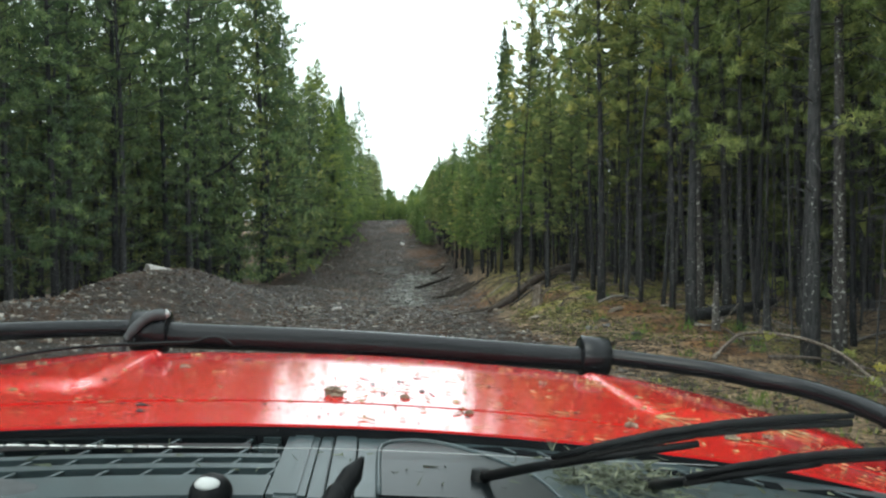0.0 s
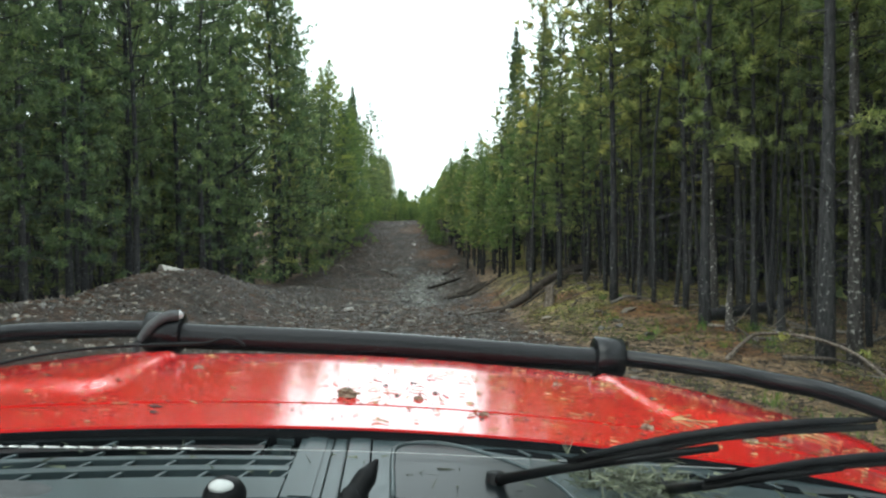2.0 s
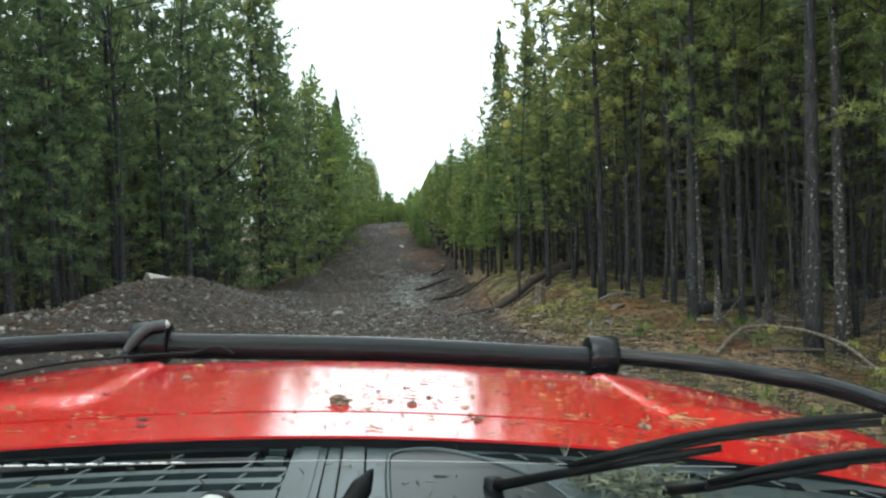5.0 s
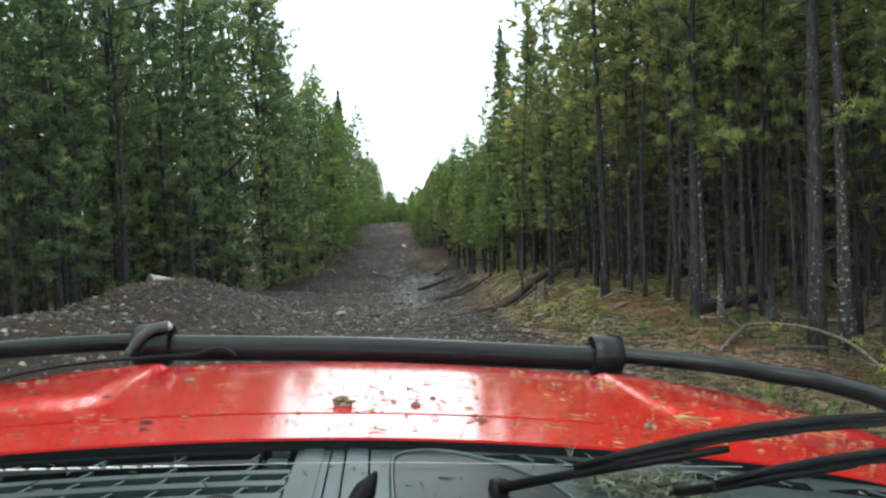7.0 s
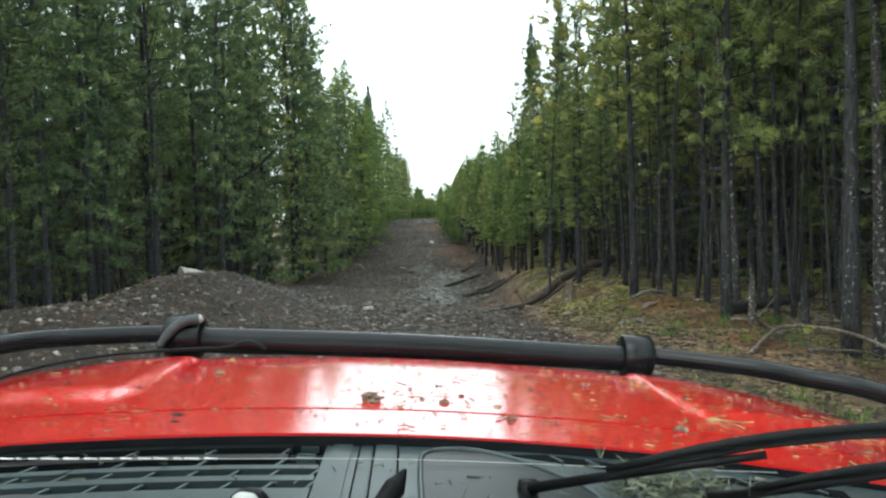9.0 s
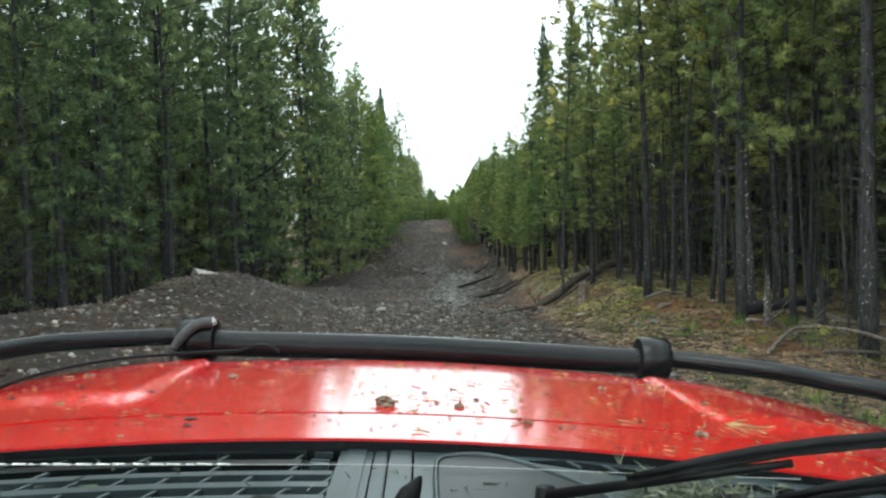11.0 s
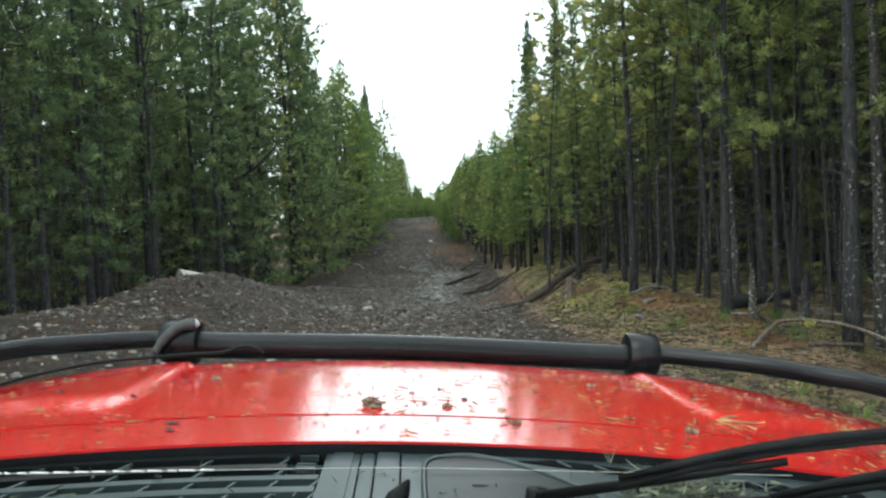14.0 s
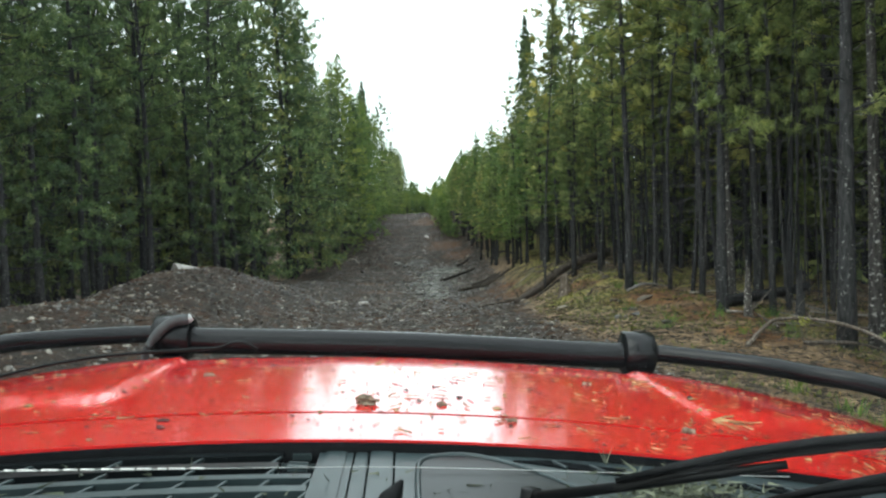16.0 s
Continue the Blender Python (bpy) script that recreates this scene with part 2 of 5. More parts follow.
def paint_material():
    m, n, l, b = mat("red_paint_wet")
    nz = noise_tex(n, l, 60, 6, 0.7)
    dirt = ramp(n, (0.60, (0.62, 0.013, 0.013)), (0.70, (0.36, 0.07, 0.045)))
    l.new(nz.outputs["Fac"], dirt.inputs["Fac"])
    l.new(dirt.outputs["Color"], b.inputs["Base Color"])
    sp = noise_tex(n, l, 9, 5, 0.7)
    rr = ramp(n, (0.35, (0.07, 0.07, 0.07)), (0.7, (0.2, 0.2, 0.2)))
    l.new(sp.outputs["Fac"], rr.inputs["Fac"])
    l.new(rr.outputs["Color"], b.inputs["Roughness"])
    b.inputs["Coat Weight"].default_value = 1.0
    b.inputs["Coat Roughness"].default_value = 0.11
    b.inputs["Coat IOR"].default_value = 1.72
    bump(n, l, nz.outputs["Fac"], b, 0.04, 0.002)
    return m


RED = paint_material()
BLACK_TUBE = plain("black_powder_coat", (0.0035, 0.004, 0.005), 0.25, 0.0, 0.25, 90, 0.0, 0.25)
BLACK_PLASTIC = plain("black_plastic", (0.005, 0.0055, 0.006), 0.45, 0.0, 0.15, 30, 0.0, 0.1)
GREY_PLASTIC = plain("grey_green_plastic", (0.030, 0.043, 0.046), 0.35, 0.0, 0.35, 9, 0.0, 0.33)
DARK_SLOT = plain("vent_dark", (0.008, 0.009, 0.010), 0.9, 0.0, 0.15, 30, 0.0, 0.0)


def glass_material():
    """Thin clear glass: what is behind it shows through, with a faint mirror image."""
    m, n, l, b = mat("windscreen_glass")
    n.remove(b)
    clear, gloss, fresnel, both = n.new("ShaderNodeBsdfTransparent"), n.new("ShaderNodeBsdfGlossy"), n.new("ShaderNodeFresnel"), n.new("ShaderNodeMixShader")
    clear.inputs["Color"].default_value = (0.94, 0.965, 0.955, 1)
    gloss.inputs["Roughness"].default_value = 0.06
    fresnel.inputs["IOR"].default_value = 1.5
    l.new(fresnel.outputs[0], both.inputs[0])
    l.new(clear.outputs[0], both.inputs[1])
    l.new(gloss.outputs[0], both.inputs[2])
    l.new(both.outputs[0], n["Material Output"].inputs["Surface"])
    return m


GLASS = glass_material()
# for the unseen panels whose mirror image hazes the windscreen
VEIL_MAT = plain("veil_mat", (0.05, 0.054, 0.058), 0.85, 0.0, 0.3, 30, 0.0, 0.2)
DASH = plain("grey_dashboard", (0.03, 0.034, 0.038), 0.7, 0.0, 0.3, 14, 0.0, 0.3)
ROOF_LINING = plain("grey_lining", (0.22, 0.22, 0.21), 0.9, 0.0, 0.15, 40, 0.0, 0.2)
RUBBER = plain("tyre_rubber", (0.012, 0.012, 0.012), 0.8, 0.0, 0.3, 40, 0.0, 0.15)
WORN = plain("worn_grey_webbing", (0.045, 0.048, 0.050), 0.8, 0.0, 0.3, 60)
STEEL = plain("brushed_steel", (0.45, 0.46, 0.47), 0.35, 1.0)
PALE_TRIM = plain("pale_grey_plastic", (0.42, 0.43, 0.42), 0.35, 0.0, 0.15, 60)
MIRROR_WHITE = plain("mirror_white", (0.8, 0.8, 0.78), 0.7, 0.0, 0.1, 90)
DARK_SATIN = plain("dark_satin_plastic", (0.006, 0.008, 0.009), 0.3, 0.0, 0.2, 20, 0.0, 0.15)
LENS = plain("lamp_lens", (0.6, 0.6, 0.58), 0.15, 0.0, 0.05, 10, 0.5)
GRASS = needles("grass_blades", (0.05, 0.10, 0.02), (0.10, 0.19, 0.035), (0.20, 0.30, 0.06))
MOSS = needles("moss", (0.05, 0.06, 0.014), (0.11, 0.12, 0.028), (0.21, 0.21, 0.05))
YELLOW_LEAF = needles("yellow_leaves", (0.3, 0.29, 0.06), (0.42, 0.40, 0.10), (0.55, 0.54, 0.2))
GREY_LITTER = needles("grey_leaf_scraps", (0.06, 0.06, 0.045), (0.18, 0.19, 0.14), (0.38, 0.38, 0.28))
DRY_NEEDLE = needles("dry_fallen_needles", (0.07, 0.045, 0.02), (0.2, 0.115, 0.04), (0.36, 0.25, 0.10))
LEAF_BROWN = plain("crumpled_leaf", (0.17, 0.125, 0.085), 0.8, 0.0, 0.6, 120)
DARK_BITS = needles("brown_wet_bits", (0.03, 0.02, 0.016), (0.07, 0.045, 0.036), (0.16, 0.10, 0.08))
WET_NEEDLE = needles("yellow_wet_needles", (0.16, 0.13, 0.07), (0.42, 0.33, 0.13), (0.65, 0.56, 0.30))


# ---- mesh helpers ----
def mesh_object(name, verts, faces, material, parent=None, smooth=False, label=""):
    me = bpy.data.meshes.new(name)
    me.from_pydata([tuple(v) for v in verts], [], [tuple(int(i) for i in f) for f in faces])
    me.materials.append(material)
    if smooth:
        me.polygons.foreach_set("use_smooth", [True] * len(me.polygons))
    me.update()
    ob = new(name, me)
    if parent is not None:
        ob.parent = parent
    return tagged(ob, label)


def part(name, bm, material, parent, label="", smooth=False):
    me = bpy.data.meshes.new(name)
    bm.to_mesh(me)
    bm.free()
    me.materials.append(material)
    if smooth:
        me.polygons.foreach_set("use_smooth", [True] * len(me.polygons))
    ob = new(name, me)
    ob.parent = parent
    return tagged(ob, label)


def tube(points, radii, sides=8, cap=True):
    """Vertices and faces of a tube along points with a radius at each."""
    pts = [Vector(p) for p in points]
    if not hasattr(radii, "__len__"):
        radii = [radii] * len(pts)
    vs, fs = [], []
    for i, p in enumerate(pts):
        d = (pts[min(i + 1, len(pts) - 1)] - pts[max(i - 1, 0)]).normalized()
        side = d.cross(Vector((0.31, 0.17, 0.93)) if abs(d.z) < 0.9 else Vector((1, 0, 0))).normalized()
        up = side.cross(d)
        for k in range(sides):
            a = 2 * math.pi * k / sides
            vs.append(p + (side * math.cos(a) + up * math.sin(a)) * radii[i])
    for i in range(len(pts) - 1):
        for k in range(sides):
            a, b = i * sides + k, i * sides + (k + 1) % sides
            fs.append((a, b, b + sides, a + sides))
    if cap:
        fs.append(tuple(range(sides - 1, -1, -1)))
        fs.append(tuple(range(len(vs) - sides, len(vs))))
    return vs, fs


def joined(pieces):
    vs, fs = [], []
    for v, f in pieces:
        o = len(vs)
        vs += list(v)
        fs += [tuple(i + o for i in q) for q in f]
    return vs, fs


def spline(pts, n):
    """Points of a smooth curve through pts."""
    pts = [Vector(p) for p in pts]
    ext = [pts[0] * 2 - pts[1]] + pts + [pts[-1] * 2 - pts[-2]]
    out = []
    for i in range(1, len(ext) - 2):
        a, b, c, d = ext[i - 1:i + 3]
        for k in range(n):
            t = k / n
            out.append(0.5 * (2 * b + (c - a) * t + (2 * a - 5 * b + 4 * c - d) * t * t + (3 * b - a - 3 * c + d) * t ** 3))
    out.append(pts[-1])
    return out


# ---- terrain ----
def interp(v, table):
    return np.interp(v, [a for a, _ in table], [b for _, b in table])


def step(v, a, b):
    t = np.clip((v - a) / (b - a), 0, 1)
    return t * t * (3 - 2 * t)


LATTICE = np.random.RandomState(3).rand(257, 257)


def wave(x, y, size):
    """Smooth value noise, 0 to 1, with hills about size across."""
    u, v = np.asarray(x) / size + 71.3, np.asarray(y) / size + 33.7
    i, j = np.floor(u).astype(int), np.floor(v).astype(int)
    f, g = u - i, v - j
    f, g = f * f * (3 - 2 * f), g * g * (3 - 2 * g)
    i, j = i % 256, j % 256
    return (LATTICE[i, j] * (1 - f) + LATTICE[i + 1, j] * f) * (1 - g) + (LATTICE[i, j + 1] * (1 - f) + LATTICE[i + 1, j + 1] * f) * g


CENTRE = [(-30, 1.5), (0, 0.0), (10, -1.3), (18, -1.6), (30, -2.3), (45, -3.4), (66, -5.9), (80, -7.2), (110, -14), (160, -40), (400, -200)]
ROAD_Z = [(-30, -0.6), (0, 0.3), (4, 0.5), (8, 0.62), (10, 0.62), (13, 0.45), (18, 0.0), (24, -0.5), (30, -0.9), (42, -1.25), (48, -0.9), (56, 0.4), (64, 1.85), (68, 2.1), (75, 2.0), (110, 1.2), (160, 0), (400, -6)]
FLOOR_R = [(-30, -0.8), (0, -0.3), (10, -0.1), (16, 0.08), (20, 0.15), (30, 0.2), (45, 0.2), (56, 1.2), (66, 2.4), (75, 2.6), (110, 2.0), (160, 0), (400, -4)]
FLOOR_L = [(-30, -0.6), (0, 0.2), (10, 0.2), (20, -0.3), (30, -0.7), (42, -1.1), (52, -0.7), (60, 1.0), (66, 2.2), (75, 2.3), (110, 1.6), (160, 0), (400, -4)]
BERM_Z = [(-20, 0.0), (2, 0.3), (7, 0.75), (12, 0.95), (18, 0.95), (22, 1.3), (25, 1.35), (29, 0.95), (33, 0.6), (40, 0.25), (48, 0.1), (60, 0)]


def height(x, y):
    x, y = np.asarray(x, float), np.asarray(y, float)
    xc = interp(y, CENTRE)
    d = x - xc
    zr = interp(y, ROAD_Z)
    fr = interp(y, FLOOR_R) - 0.17 * np.clip(x - 3.3, 0, 3) * (1 - step(y, 19, 26))
    fl = interp(y, FLOOR_L)
    near = np.exp(-((x + 3) / 60) ** 2)
    z = zr + (fr - zr) * step(d, 1.6, 4.6) + (fl - zr) * step(-d, 2.0, 6.0)
    xb = -7.0 - 0.12 * (y - 12)
    width = np.where(x > xb, 2.3, 1.9)
    z = z + interp(y, BERM_Z) * np.exp(-np.abs((x - xb) / width) ** 2.4)
    rough = 0.16 * (wave(x, y, 3.1) - 0.5) + 0.09 * (wave(x, y, 1.1) - 0.5)
    close = 1 - step(y, 30, 36)
    fine = (0.05 * (wave(x, y, 0.42) - 0.5) + 0.03 * (wave(x, y, 0.19) - 0.5)) * close
    far = 1.0 * (wave(x, y, 23) - 0.5) * step(np.abs(d), 8, 30)
    return z * (0.35 + 0.65 * near) + rough + fine + far


def gravel_mask(x, y):
    d = np.asarray(x) - interp(y, CENTRE)
    right = interp(y, [(0, 2.6), (20, 2.0), (30, 2.2), (48, 3.0), (66, 3.4), (400, 2.5)])
    left = interp(y, [(0, 8.8), (24, 8.3), (29, 7.8), (36, 7.6), (50, 6.4), (66, 4.8), (400, 2.5)])
    return np.clip(0.5 + np.minimum((right - d) / 1.4, (left + d) / 1.4), 0, 1)


def spaced(inner, outer, fine, far):
    a = list(np.arange(inner, outer, fine))
    s, up = fine, [outer]
    while up[-1] < far:
        s *= 1.18
        up.append(up[-1] + s)
    s, down = fine, [inner]
    while down[-1] > -far:
        s *= 1.18
        down.append(down[-1] - s)
    return np.array(sorted(set(down[1:] + a + up)))


GX = spaced(-12.0, 7.0, 0.13, 900)
GY = spaced(1.5, 34.0, 0.14, 900)
GY = np.array(sorted(set(GY[(GY < 33.9) | (GY > 74)]) | set(np.arange(34.0, 74.0, 0.3))))
MX, MY = np.meshgrid(GX, GY)
MZ = height(MX, MY)
nx, ny = len(GX), len(GY)
verts = np.stack([MX.ravel(), MY.ravel(), MZ.ravel()], 1)
idx = np.arange(nx * ny).reshape(ny, nx)
quads = np.stack([idx[:-1, :-1].ravel(), idx[:-1, 1:].ravel(), idx[1:, 1:].ravel(), idx[1:, :-1].ravel()], 1)
ground = mesh_object("ground", verts.tolist(), quads.tolist(), GROUND, smooth=True)
tagged(ground, "rutted slate gravel track with brown needle-covered forest floor", "ground", kind="structure")
g_attr = ground.data.attributes.new("gravel", "FLOAT", "POINT")
g_attr.data.foreach_set("value", gravel_mask(MX, MY).ravel())
MD = MX - interp(MY, CENTRE)
def blots(spots):
    """Soft-edged patches (x, y, radius) on the ground, 0 to 1."""
    out = np.zeros_like(MX)
    for x, y, r in spots:
        q = np.hypot(MX - x, (MY - y) * 0.8) / r
        out = np.maximum(out, 1 - step(q + 0.7 * (wave(MX, MY, 0.45) - 0.5), 0.55, 1.15))
    return out


moss = step(MD, 2.2, 4.0) * (1 - step(MD, 6.5, 11)) * step(wave(MX, MY, 2.6), 0.40, 0.56) * step(MY, 14, 22)
moss = np.maximum(moss, blots([(1.15, 24.4, 0.7), (2.4, 25.3, 1.1), (3.7, 24.2, 0.8), (3.2, 27.6, 1.3), (4.6, 26.4, 1.2), (5.2, 22.6, 1.0), (-1.6, 35.0, 0.6), (-0.9, 36.2, 0.5), (0.6, 32.5, 0.8), (4.2, 19.6, 0.7), (-4.6, 51.5, 0.8), (5.8, 28.5, 1.6), (6.6, 24.5, 1.4), (2.2, 31.0, 1.2), (4.4, 31.0, 1.4), (7.5, 27.0, 1.5)]))
rust = blots([(1.5, 25.2, 0.6), (2.8, 21.3, 1.1), (-0.7, 30.8, 1.2), (3.3, 18.6, 1.0), (3.1, 16.4, 0.8), (0.2, 28.0, 0.8), (-0.3, 33.4, 0.9), (4.5, 14.2, 0.9), (-3.4, 53.6, 1.2), (-4.9, 61.5, 1.2), (-2.4, 50.5, 0.9), (-9.6, 21.5, 1.6), (-8.9, 25.6, 1.1), (-10.2, 18.5, 1.5), (-5.2, 36.0, 0.9), (-4.0, 31.5, 0.7), (-6.4, 41.0, 1.2)])
wash = blots([(-2.8, 47.0, 1.0), (-3.1, 44.5, 1.2), (-3.3, 42.0, 1.1), (-3.3, 39.0, 0.8), (-3.0, 36.0, 0.6), (-2.7, 33.0, 0.5), (-4.6, 48.8, 0.7)]) * (0.35 + 0.65 * step(wave(MX, MY, 0.6), 0.35, 0.6))
for key, values in (("rust", rust), ("wash", wash)):
    at = ground.data.attributes.new(key, "FLOAT", "POINT")
    at.data.foreach_set("value", values.ravel())
m_attr = ground.data.attributes.new("moss", "FLOAT", "POINT")
m_attr.data.foreach_set("value", moss.ravel())


def gz(x, y):
    return float(height(x, y))


# ---- trees ----
def crown_mesh(rs, H, base, R, limbs, per, blades, size, width, style):
    """Needle tufts along whorled limbs: triangles, and the limbs as lists of points."""
    tufts, dirs, lines, tip_tones = [], [], [], []
    for i in range(limbs):
        f = (i + rs.rand()) / limbs
        h = base + (H - base) * f ** 0.86
        if style == "pine":
            prof = (0.45 + 0.75 * f) if f < 0.35 else (0.72 + 0.28 * (1 - f)) * (1 - ((f - 0.35) / 0.65) ** 1.35) + 0.06
        elif style == "skirt":
            prof = (1 - f) ** 0.6 * 0.95 + 0.05
        else:
            prof = (1 - f) ** 0.8 + 0.05
        L = R * prof * (rs.uniform(0.55, 1.2) if f < 0.85 else rs.uniform(0.7, 1.0))
        az = i * 2.39996 + rs.uniform(-0.5, 0.5)
        rise = {"pine": 0.25 + 0.5 * f, "skirt": -0.12 + 0.5 * f, "spruce": -0.2 + 0.55 * f}[style] + rs.uniform(-0.15, 0.15)
        out = np.array([math.cos(az), math.sin(az), 0.0])
        tip = np.array([0, 0, h]) + out * L + np.array([0, 0, rise * L])
        mid = np.array([0, 0, h]) + out * L * 0.55 + np.array([0, 0, rise * L * 0.35])
        lines.append(((0, 0, h), tuple(mid), tuple(tip)))
        k = max(min(4, per), int(per * (0.4 + prof)))
        # a few side shoots per limb, each with its own clump of tufts
        c = max(2, (k + 1) // 3)
        sc = 1 - rs.rand(c) ** 1.3 * (0.72 if style == "pine" else 0.85)
        sc[0] = 1.0
        fc = rs.normal(0, 0.30 if style == "pine" else 0.24, c) * np.sqrt(sc)
        which = rs.randint(c, size=k)
        s = np.clip(sc[which] - np.abs(rs.normal(0, 0.16, k)), 0.05, 1.05)
        fan = np.cross(out, (0, 0, 1.0)) * ((fc[which] * np.minimum(1, s / sc[which]) + rs.normal(0, 0.05, k)) * L)[:, None]
        p = np.array([0, 0, h]) + (tip - np.array([0, 0, h])) * s[:, None] + fan
        p[:, 2] += 0.05 + (rs.normal(0, 0.06 + 0.03 * L, c))[which] + rs.normal(0, 0.035, k)
        tufts.append(p)
        tip_tones.append(np.clip(0.15 + 0.45 * s + (rs.normal(0, 0.16, c))[which] + rs.normal(0, 0.10, k), 0, 1))
        dirs.append(np.tile(out * 0.6 + np.array([0, 0, 0.5]), (k, 1)))
    # inner sprays that close the crown towards the stem and the tip
    m = int(limbs * per * {"pine": 0.18, "skirt": 0.48, "spruce": 0.75}[style])
    f = rs.rand(m) ** (0.75 if style == "pine" else 0.62)
    cone = np.where(f < 0.35, 0.45 + 0.75 * f, 0.95 * (1 - ((f - 0.35).clip(0) / 0.65) ** 1.35)) if style == "pine" else (1 - f) ** (0.9 if style == "spruce" else 0.7)
    rad, az = R * cone * rs.rand(m) ** 0.6 * 0.8 + 0.03, rs.uniform(0, 6.2832, m)
    out = np.stack([np.cos(az), np.sin(az), np.zeros(m)], 1)
    tufts.append(out * rad[:, None] + np.stack([np.zeros(m), np.zeros(m), base + (H - base) * f - 0.03], 1))
    dirs.append(out * 0.5 + np.array([0, 0, 0.55]))
    # sprays get darker towards the stem
    tip_tones.append(np.clip(0.55 * rad / R + rs.normal(0, 0.12, m), 0, 1))
    P, D = np.concatenate(tufts), np.concatenate(dirs)
    n = len(P)
    P, D = np.repeat(P, blades, 0), np.repeat(D, blades, 0)
    V = D * 0.75 + rs.normal(0, 0.95, (n * blades, 3))
    V /= np.linalg.norm(V, axis=1)[:, None]
    young = np.clip((H - P[:, 2:3]) / (0.12 * H), 0.45, 1.0)
    S = size * rs.uniform(0.6, 1.25, (n * blades, 1)) * young
    W = np.cross(V, rs.normal(0, 1, (n * blades, 3)))
    W *= width * young / (np.linalg.norm(W, axis=1)[:, None] + 1e-6)
    A = P + rs.normal(0, size * 0.2, P.shape)
    verts = np.stack([A - W * 0.5, A + W * 0.5, A + V * S], 1).reshape(-1, 3)
    faces = np.arange(len(verts)).reshape(-1, 3)
    return verts, faces, lines, np.repeat(np.concatenate(tip_tones), blades * 3)


def fast_mesh(name, verts, faces, material, tip_tone=None):
    me = bpy.data.meshes.new(name)
    nv, nf = len(verts), len(faces)
    me.vertices.add(nv)
    me.vertices.foreach_set("co", np.asarray(verts, np.float32).ravel())
    me.loops.add(nf * 3)
    me.loops.foreach_set("vertex_index", np.asarray(faces, np.int32).ravel())
    me.polygons.add(nf)
    me.polygons.foreach_set("loop_start", np.arange(0, nf * 3, 3, dtype=np.int32))
    me.materials.append(material)
    if tip_tone is not None:
        me.attributes.new("tip_tone", "FLOAT", "POINT").data.foreach_set("value", np.asarray(tip_tone, np.float32))
    me.update(calc_edges=True)
    return me


def trunk_points(rs, H, bend):
    a, ph = rs.uniform(-1, 1, 2) * bend, rs.uniform(0, 6)
    return [(a[0] * math.sin(0.5 * z + ph) * z / H - a[0] * math.sin(ph) * 0, a[1] * math.sin(0.4 * z + ph) * z / H, z) for z in np.linspace(-0.35, H, 12)]


def make_tree(seed, H, base, R, girth, style, limbs, per, blades, size, width, bark_mat, leaf_mat, dead=10, bend=0.12, label="", name="pine_tree"):
    rs = np.random.RandomState(seed)
    tree = new(name)
    tagged(tree, label, "tree", "forest trees")
    pts = trunk_points(rs, H, bend)
    rad = [girth * (1.35 if i == 0 else 1.12 if i == 1 else max(0.07, 1 - (i - 1) / 10.5)) for i in range(12)]
    v, f = tube(pts, rad, 9)
    mesh_object("trunk", v, f, bark_mat, tree, True)
    cv, cf, lines, crown_tone = crown_mesh(rs, H, base, R, limbs, per, blades, size, width, style)
    sticks = [tube(l, [0.022, 0.014, 0.005], 3, False) if blades > 12 else tube(l[::2], [0.02, 0.005], 3, False) for l in lines]
    for _ in range(dead):
        h = rs.uniform(min(1.0, base * 0.5), base + 0.5)
        az, L = rs.uniform(0, 6.28), rs.uniform(0.25, 1.0)
        o = Vector((math.cos(az), math.sin(az), rs.uniform(-0.35, 0.3)))
        root = Vector((0, 0, h))
        sticks.append(tube([root, root + o * L * 0.6, root + o * L + Vector((0, 0, rs.uniform(-0.15, 0.1)))], [0.014, 0.009, 0.004], 3, False))
    v, f = joined(sticks)
    tagged(mesh_object("limb_set", v, f, bark_mat, tree), kind="stuff")
    crown = new("crown", fast_mesh("crown", cv, cf, leaf_mat, crown_tone))
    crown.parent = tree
    return tree


PINE_LABEL = "tall slender lodgepole pine with bare lower trunk beside the track"
kinds = {}
kinds["edge"] = [make_tree(10 + i, 11.0 + 0.6 * (i % 3), 3.2 + 0.6 * (i % 3), 1.25, 0.058 + 0.010 * (i % 4), "pine", 66, 8, 14, 0.145, 0.031, BARK_DARK, NEEDLE, 14, label=PINE_LABEL) for i in range(5)]
kinds["near"] = [make_tree(110 + i, 11.4, 3.4 + 0.7 * i, 1.2, 0.06 + 0.012 * i, "pine", 60, 8, 19, 0.13, 0.019, BARK_DARK, NEEDLE, 16, label=PINE_LABEL) for i in range(2)]
kinds["spot"] = [make_tree(20 + i, 11.5, 5.0, 1.1, 0.07, "pine", 46, 7, 19, 0.13, 0.020, BARK_SPOT, NEEDLE, 14, 0.3, label="thin pine with white-spotted lichen bark at the forest edge") for i in range(2)]
kinds["pale"] = [make_tree(25, 13.0, 6.5, 1.5, 0.175, "pine", 50, 8, 19, 0.13, 0.020, BARK_PALE, NEEDLE, 4, 0.02, label="thick old pine with pale flaking mottled bark")]
kinds["stout"] = [make_tree(27 + i, 12.5, 5.0, 1.4, 0.118 - 0.016 * i, "pine", 52, 10, 19, 0.13, 0.020, BARK_SPOT if i else BARK_DARK, NEEDLE, 12, 0.06, label="sturdy dark pine, one of a pair at the forest edge") for i in range(2)]
